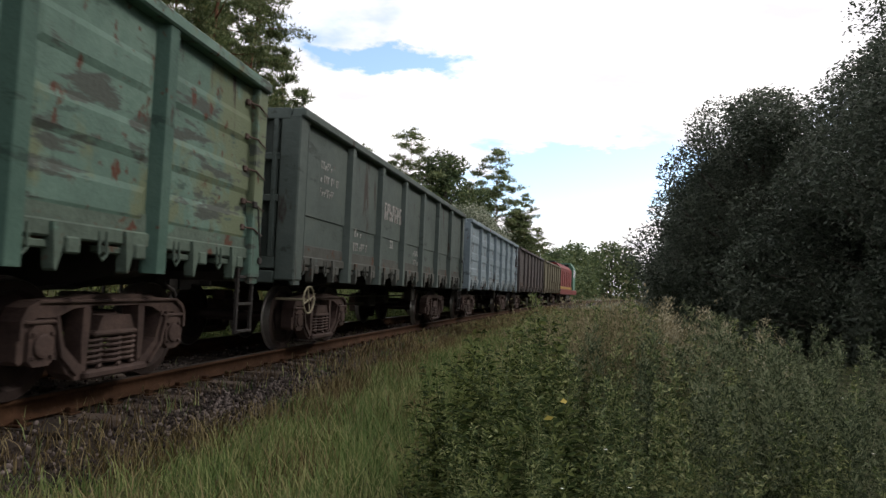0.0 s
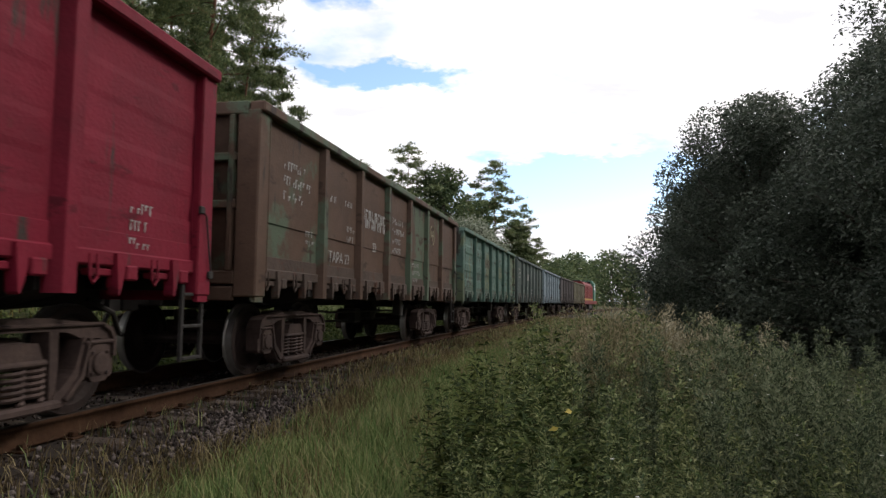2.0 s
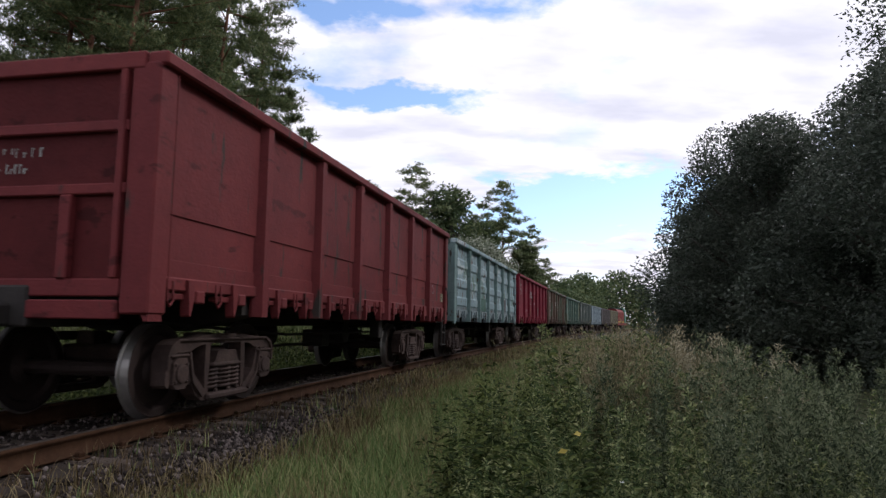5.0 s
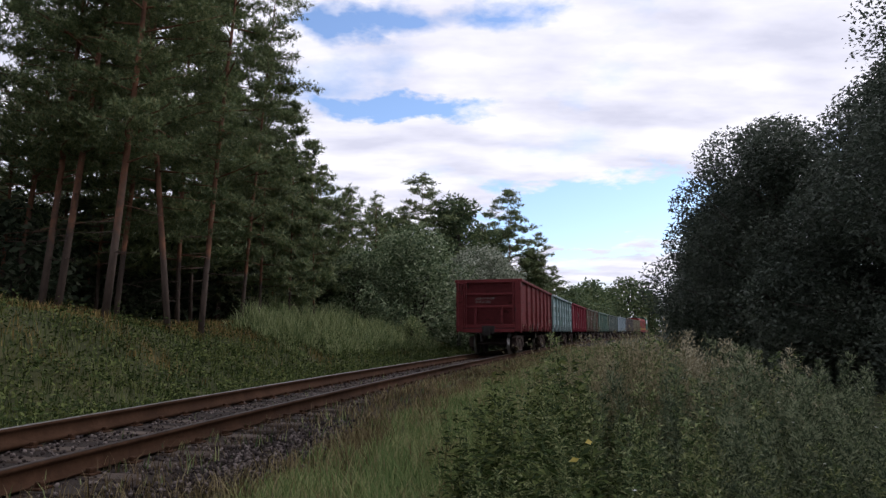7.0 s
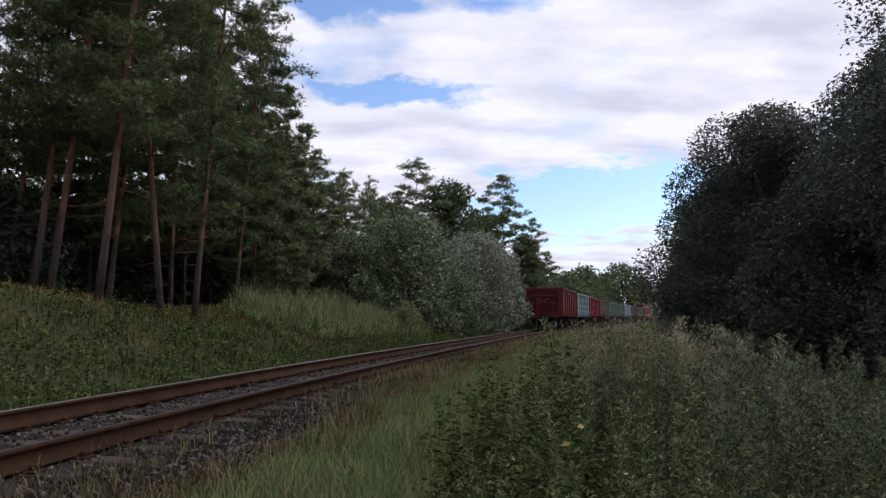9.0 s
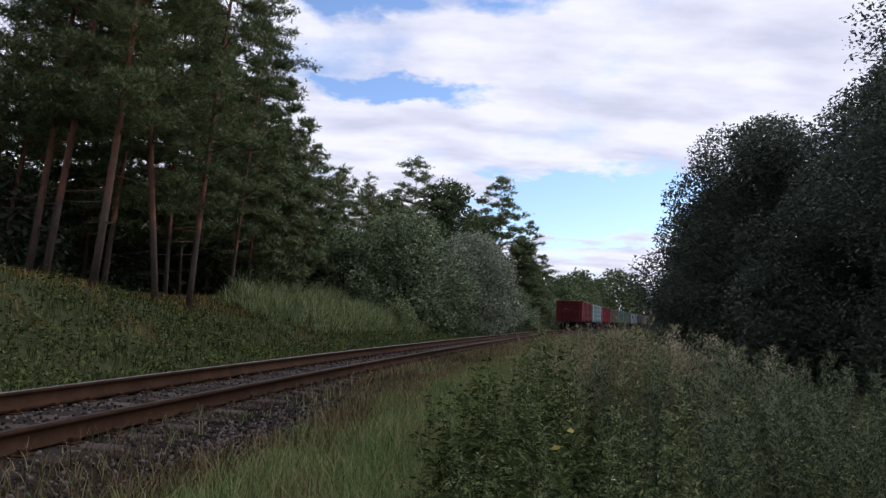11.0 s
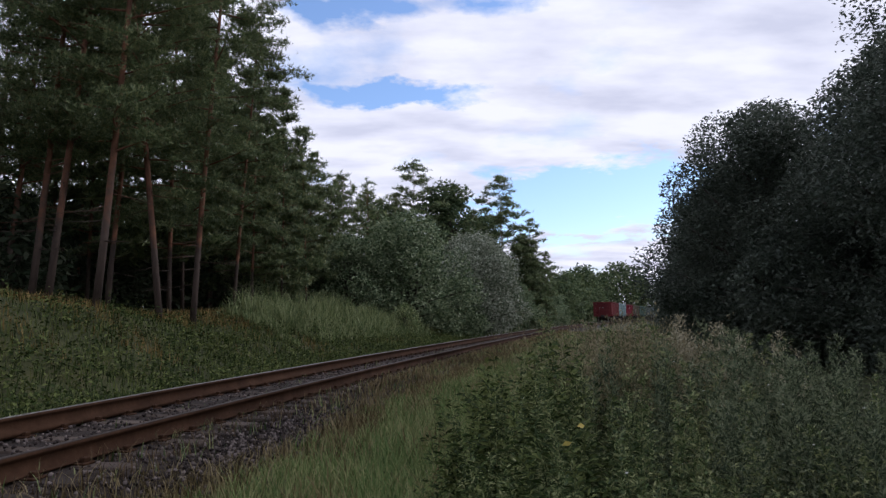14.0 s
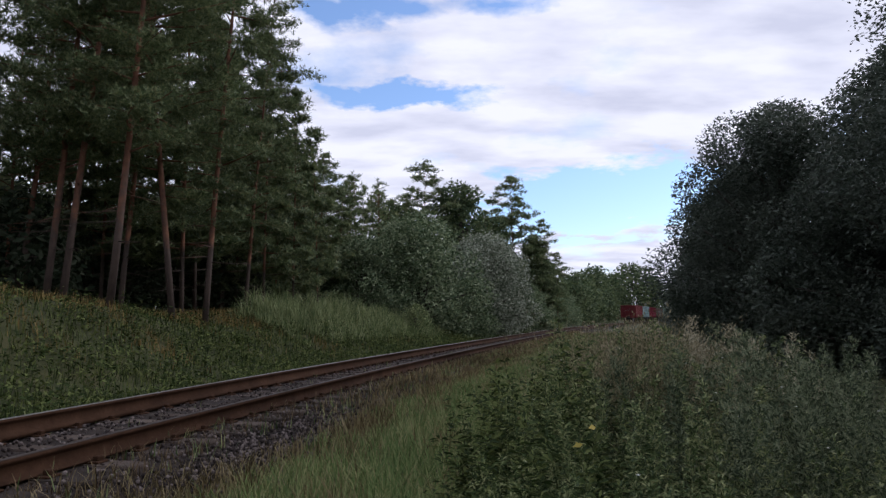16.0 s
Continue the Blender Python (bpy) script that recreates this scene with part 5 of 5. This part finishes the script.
def strips(p0, p1, w, rng):
    """Thin flat stems from p0 to p1."""
    n = len(p0)
    a = rng.uniform(0, np.pi, n)
    q = np.stack([np.cos(a), np.sin(a), np.zeros(n)], -1) * np.asarray(w).reshape(-1, 1)
    v = np.stack([p0 - q, p0 + q, p1 + q * 0.5, p1 - q * 0.5], 1).reshape(-1, 3)
    o = (np.arange(n) * 4)[:, None]
    return v, np.concatenate([o + (0, 1, 2), o + (0, 2, 3)], 0)


def join(parts):
    vs, fs, o = [], [], 0
    for v, f in parts:
        vs.append(v)
        fs.append(np.asarray(f) + o)
        o += len(v)
    return np.concatenate(vs), np.concatenate(fs)


def spire(seed, leafy, branches, buds, spread, stem_leaves, leaf, want="all"):
    """One upright weed one metre high: leaves up the stem, ascending side shoots set with small leaves or buds."""
    rng = np.random.default_rng(seed)
    bend = rng.normal(0, 0.05, 2)

    def stem(t):
        t = np.asarray(t, float)
        return np.stack([bend[0] * t * t, bend[1] * t * t, t], -1)
    heads = []
    parts = [strips(stem(np.linspace(0, 0.9, 6)), stem(np.linspace(0.18, 1.0, 6)), np.linspace(0.0045, 0.0015, 6), rng)]
    if stem_leaves:
        t = rng.uniform(0.06, leafy, stem_leaves)
        a = rng.uniform(0, 2 * np.pi, stem_leaves)
        e = rng.uniform(-0.35, 0.75, stem_leaves)
        d = np.stack([np.cos(a) * np.cos(e), np.sin(a) * np.cos(e), np.sin(e)], -1)
        size = leaf * (1.15 - 0.6 * t) * rng.uniform(0.7, 1.35, stem_leaves)
        parts.append(scatter(SLIM, LEAF_F, stem(t) + d * 0.008, turn_to(d, rng.normal(0, 0.5, stem_leaves)), size))
    if branches:
        t = np.sort(rng.uniform(0.34, 0.97, branches))
        a = np.arange(branches) * 2.4 + rng.normal(0, 0.4, branches)
        l = spread * (1.12 - t) * rng.uniform(0.7, 1.3, branches)
        e = rng.uniform(0.75, 1.15, branches)
        d = np.stack([np.cos(a) * np.cos(e), np.sin(a) * np.cos(e), np.sin(e)], -1)
        p0 = stem(t)
        parts.append(strips(p0, p0 + d * l[:, None], np.full(branches, 0.0014), rng))
        i = np.repeat(np.arange(branches), buds)
        u = rng.uniform(0.1, 1.05, len(i))
        q = p0[i] + d[i] * (l[i] * u)[:, None] + rng.normal(0, 0.005, (len(i), 3))
        dd = d[i] + rng.normal(0, 0.65, (len(i), 3))
        heads.append(scatter(SLIM, LEAF_F, q, turn_to(dd, rng.uniform(0, 3, len(i))), rng.uniform(0.013, 0.029, len(i)) * (1.25 - 0.5 * u)))
    return join({"all": parts + heads, "stem": parts, "head": heads}[want])


def panicle(seed, stems):
    """A dry grass tuft one metre high with drooping seed heads."""
    rng = np.random.default_rng(seed)
    parts = []
    for k in range(stems):
        lean = rng.normal(0, 0.16, 2)
        base = rng.normal(0, 0.03, 3) * (1, 1, 0)
        h = rng.uniform(0.75, 1.0)
        t = np.linspace(0, 1, 6)
        p = base + np.stack([lean[0] * t ** 2, lean[1] * t ** 2, h * t], -1)
        parts.append(strips(p[:-1], p[1:], np.full(5, 0.0016), rng))
        n = 26
        u = rng.uniform(0.70, 1.04, n)
        q = base + np.stack([lean[0] * u ** 2, lean[1] * u ** 2, h * u], -1) + rng.normal(0, 1, (n, 3)) * (0.020 * (1.2 - u) / 0.4)[:, None]
        d = np.stack([lean[0] + rng.normal(0, 0.35, n), lean[1] + rng.normal(0, 0.35, n), np.full(n, 0.8)], -1)
        parts.append(scatter(SLIM, LEAF_F, q, turn_to(d, rng.uniform(0, 3, n)), rng.uniform(0.013, 0.026, n)))
        m = 4
        d = np.stack([rng.normal(0, 1, m), rng.normal(0, 1, m), rng.uniform(0.8, 2.2, m)], -1)
        parts.append(scatter(SLIM * (1, 0.16, 1), LEAF_F, np.repeat(base[None], m, 0), turn_to(d, rng.uniform(0, 3, m)), rng.uniform(0.3, 0.55, m)))
    return join(parts)


def make_weeds():
    rng = np.random.default_rng(33)

    def stand(n, y0, y1, x_extra, edge=0.25, inset=0.0):
        y = y0 + (y1 - y0) * rng.uniform(0, 1, n) ** 1.2
        x = weed_edge(y) + inset + rng.uniform(0, 1, n) * (x_extra + 0.66 * y)
        keep = rng.uniform(0, 1, n) < np.clip((x - weed_edge(y)) / edge, 0.15, 1)
        keep &= np.hypot(x, y) < 9.8 - 0.20 * np.clip(np.degrees(np.arctan2(x, y)) - 9, 0, 60)
        return x[keep], y[keep]

    def grow(name, label, mat, kinds, x, y, height, seed):
        rng = np.random.default_rng(seed)
        parts = []
        base = np.stack([x, y, ground_height(x, y) - 0.02], -1)
        for k, (v, f) in enumerate(kinds):
            i = np.arange(len(x))[k::len(kinds)]
            parts.append(scatter(v, f, base[i], rotation_rows(len(i), rng, 0.09), height[i]))
        tagged(put(name, array_mesh(name, *join(parts)), mat), label, "weeds", kind="stuff")

    def tall(x, y, lo, hi):
        return weed_height(x, y) * rng.uniform(lo, hi, len(x)) * (1 + 0.07 * bumps(x, y, 1.3, 41))
    x, y = stand(2500, 1.4, 6.5, 1.5)
    # sparser towards the trees, where darker mugwort stands in for their shade
    keep = rng.uniform(0, 1, len(x)) < np.interp(np.degrees(np.arctan2(x, y)), (0, 17, 25, 34), (1.0, 1.0, 0.45, 0.25))
    keep &= bumps(x, y, 0.75, 91) + rng.normal(0, 0.15, len(x)) > -0.22
    x, y = x[keep], y[keep]
    grow("leafy_weeds", "tall leafy green weeds in front of the meadow", M_WEED, [spire(100 + i, 0.99, 12, 8, 0.20, 220, 0.043) for i in range(6)], x, y, tall(x, y, 0.48, 1.0), 1)
    x, y = stand(1500, 3.6, 12.5, 2.4, 0.3, 0.45)
    keep = bumps(x, y, 0.9, 92) + rng.normal(0, 0.15, len(x)) > -0.25
    x, y = x[keep], y[keep]
    h = tall(x, y, 0.58, 1.0) * np.where(rng.uniform(0, 1, len(x)) < 0.20, 1.07, 0.94)
    grow("mugwort", "grey-green stems and leaves of tall mugwort", M_MUG, [spire(200 + i, 0.78, 26, 17, 0.26, 60, 0.060, "stem") for i in range(5)], x, y, h, 2)
    # single taller stems that stand clear of the rest on the side of the trees
    a, r = np.radians(rng.uniform(19, 37, 110)), rng.uniform(3.4, 6.6, 110)
    x, y = np.concatenate([x, r * np.sin(a)]), np.concatenate([y, r * np.cos(a)])
    h = np.concatenate([h, weed_height(r * np.sin(a), r * np.cos(a)) * rng.uniform(0.92, 1.09, 110)])
    ripe = (np.degrees(np.arctan2(x, y)) < 25 + rng.normal(0, 5.0, len(x))) & (y > 4.8)
    for mask, name, label, m in ((ripe, "mugwort_plumes", "pale upright flower plumes of the mugwort", M_PLUME), (~ripe, "mugwort_buds", "grey-green unopened buds of the mugwort", M_MUG)):
        grow(name, label, m, [spire(200 + i, 0.78, 26, 17, 0.26, 60, 0.060, "head") for i in range(5)], x[mask], y[mask], h[mask], 2)
    d, a = rng.uniform(4.9, 7.8, 290), np.radians(rng.normal(16.0, 2.8, 290))
    x, y = d * np.sin(a), d * np.cos(a)
    grow("dry_seed_heads", "dry straw-coloured seed heads among the weeds", M_STRAW, [panicle(300 + i, 7) for i in range(4)], x, y, tall(x, y, 0.80, 1.0), 3)
    # dark nettles: a loose fringe, and two clumps that stand above the rest
    y = rng.uniform(2.5, 5.0, 60)
    x = weed_edge(y) + rng.uniform(-0.06, 0.85, 60)
    h = weed_height(x, y) * rng.uniform(0.66, 0.98, 60)
    x = np.concatenate([x, rng.normal(0.33, 0.07, 9), rng.normal(0.70, 0.07, 9), rng.normal(0.13, 0.05, 6)])
    y = np.concatenate([y, rng.normal(4.2, 0.12, 9), rng.normal(4.6, 0.12, 9), rng.normal(4.1, 0.1, 6)])
    h = np.concatenate([h, rng.uniform(0.98, 1.24, 9), rng.uniform(1.10, 1.38, 9), rng.uniform(0.95, 1.22, 6)])
    grow("nettles", "dark nettles at the edge of the grass", M_BRAMBLE, [spire(400 + i, 1.0, 0, 0, 0, 130, 0.080) for i in range(3)], x, y, h, 4)
    # low leaves that close the ground between the stems
    x, y = stand(3600, 1.2, 11, 1.0)
    p = np.stack([x, y, ground_height(x, y) + rng.uniform(0.02, 0.45, len(x))], -1)
    q = np.repeat(p, 5, 0) + rng.normal(0, 0.06, (len(p) * 5, 3))
    v, f = scatter(SLIM, LEAF_F, q, rotation_rows(len(q), rng, 1.0), rng.uniform(0.03, 0.07, len(q)))
    tagged(put("weed_floor", array_mesh("weed_floor", v, f), M_WEED), "low green leaves under the tall weeds", "weeds", kind="stuff")
    # rough grass farther off, before the trees
    n = 26000
    y = 8 + 50 * rng.uniform(0, 1, n) ** 1.4
    x = weed_edge(y) - 1.0 + rng.uniform(0, 1, n) * (3.2 + 0.03 * y)
    p = np.stack([x, y, ground_height(x, y)], -1)
    v, f = blades(p, rng.uniform(0.10, 0.30, n), 0.004 + 0.0005 * y, rng, 0.8)
    tagged(put("rough_meadow", array_mesh("rough_meadow", v, f), M_GRASS), "rough meadow grass before the trees", "grass", kind="stuff")
    # small white flower heads
    x, y = stand(70, 2.2, 6.0, 0.8, 0.25, 0.3)
    p = np.stack([x, y, ground_height(x, y) + weed_height(x, y) * rng.uniform(0.72, 0.97, len(x))], -1)
    q = np.repeat(p, 6, 0)
    a = np.tile(np.arange(6) * np.pi / 3, len(p))
    d = np.stack([np.cos(a), np.sin(a), np.full(len(a), 0.35)], -1)
    v, f = scatter(LEAF_V, LEAF_F, q, turn_to(d, np.zeros(len(a))), np.full(len(a), 0.011))
    tagged(put("white_flowers", array_mesh("white_flowers", v, f), M_PETAL), "small white flowers among the weeds", "flowers", kind="stuff")
    # two yellowed leaves and a few white flowers
    for i, (x, y, z) in enumerate(((0.50, 2.42, 0.625), (0.475, 2.40, 0.575))):
        me = array_mesh("yellow_leaf", LEAF_V * 0.045, LEAF_F)
        tagged(put("yellow_leaf", me, M_DEADLEAF, None, pose(x, y, z, 60, 20 * i, 40 + 90 * i)), "yellowed leaf caught on a weed", "leaf")


make_grass()
make_weeds()


# ---------------------------------------------------------------- sleepers and stones
def make_sleepers():
    rng = random.Random(3)
    me = Build().box(-1.36, 1.36, -0.125, 0.125, -0.36, -0.195, 0.018).mesh("sleeper")
    clip = Build()
    for k in (-1, 1):
        c = k * 0.797
        clip.box(c - 0.18, c + 0.18, -0.075, 0.075, -0.196, -0.176, 0.006)
        for q in (-0.12, 0.12):
            clip.box(c + q - 0.03, c + q + 0.03, -0.035, 0.035, -0.18, -0.135, 0.008)
    cm = clip.mesh("rail_fastening")
    s, i = -6.0, 0
    while i < 290:
        x, y, h = line(s)
        sl = put("sleeper", me, M_SLEEPER, TRACK, pose(float(x), float(y), rng.uniform(-0.012, 0.008), 0, 0, -math.degrees(h) + rng.uniform(-0.8, 0.8)))
        if s < 40:
            put("rail_fastening", cm, M_RAIL, sl)
        s += 0.56
        i += 1


def make_stones():
    rng = np.random.default_rng(6)
    bm = bmesh.new()
    bmesh.ops.create_icosphere(bm, subdivisions=1, radius=1)
    v = np.array([p.co[:] for p in bm.verts])
    f = np.array([[p.index for p in q.verts] for q in bm.faces])
    bm.free()
    v = v * rng.uniform(0.65, 1.15, (len(v), 1)) * (1, 0.8, 0.65)
    n = 15000
    s = 1 + 34 * rng.uniform(0, 1, n) ** 1.8
    la = np.where(rng.uniform(0, 1, n) < 0.40, rng.uniform(1.1, 1.95, n), rng.uniform(-2.2, 1.2, n))
    x, y, _ = line(s, la)
    z = np.interp(la, (-2.6, -1.75, -0.9, 0, 0.9, 1.40, 1.95), (-0.46, -0.22, -0.195, -0.182, -0.195, -0.235, -0.49)) + rng.uniform(-0.01, 0.018, n)
    keep = np.abs(np.abs(la) - 0.797) > 0.12
    P = np.stack([x, y, z], -1)[keep]
    # a clean heap of stones beside the verge
    m = 1500
    s2, l2 = rng.normal(8.2, 1.1, m), rng.normal(1.72, 0.16, m)
    x2, y2, _ = line(s2, l2)
    P = np.concatenate([P, np.stack([x2, y2, np.interp(l2, (1.2, 1.4, 2.0, 2.4), (-0.22, -0.225, -0.44, -0.47)) + rng.uniform(0, 0.035, m)], -1)])
    vv, ff = scatter(v, f, P, rotation_rows(len(P), rng, 3.1), rng.uniform(0.012, 0.034, len(P)))
    tagged(put("ballast_stones", array_mesh("ballast_stones", vv, ff), M_STONE), "grey crushed ballast stones along the track", "stones", kind="stuff")


make_sleepers()
make_stones()


# ---------------------------------------------------------------- movement
def train_place(t):
    """How far along the line the gap before the light blue wagon has come."""
    slack = float(np.interp(t, (0, 0.5, 1.0, 1.5, 2.5, 3.0, 3.5), (-0.08, -0.08, 0.10, -0.12, -0.10, -0.66, -0.02)))
    return 13.988 + 13.086 * (t - 3.5) - 0.0537 * (t - 3.5) ** 2 + slack


def motions():
    for ob, n in VEHICLES:
        rows = []
        for i in range(33):
            t = i * 0.5
            s = train_place(t) + (n - 0.5) * PITCH
            x0, y0, _ = line(s - 4.325)
            x1, y1, _ = line(s + 4.325)
            rows.append((t, pose(float(x0 + x1) / 2, float(y0 + y1) / 2, 0, 0, 0, -math.degrees(math.atan2(x1 - x0, y1 - y0)))))
        walk(ob, rows)
    for w, y in WHEELS:
        rows = []
        for i in range(0, 481):
            t = i / 30
            rows.append((t, pose(0, y, 0.4785, -math.degrees((train_place(t) - train_place(0)) / 0.4785))))
        walk(w, rows)


motions()
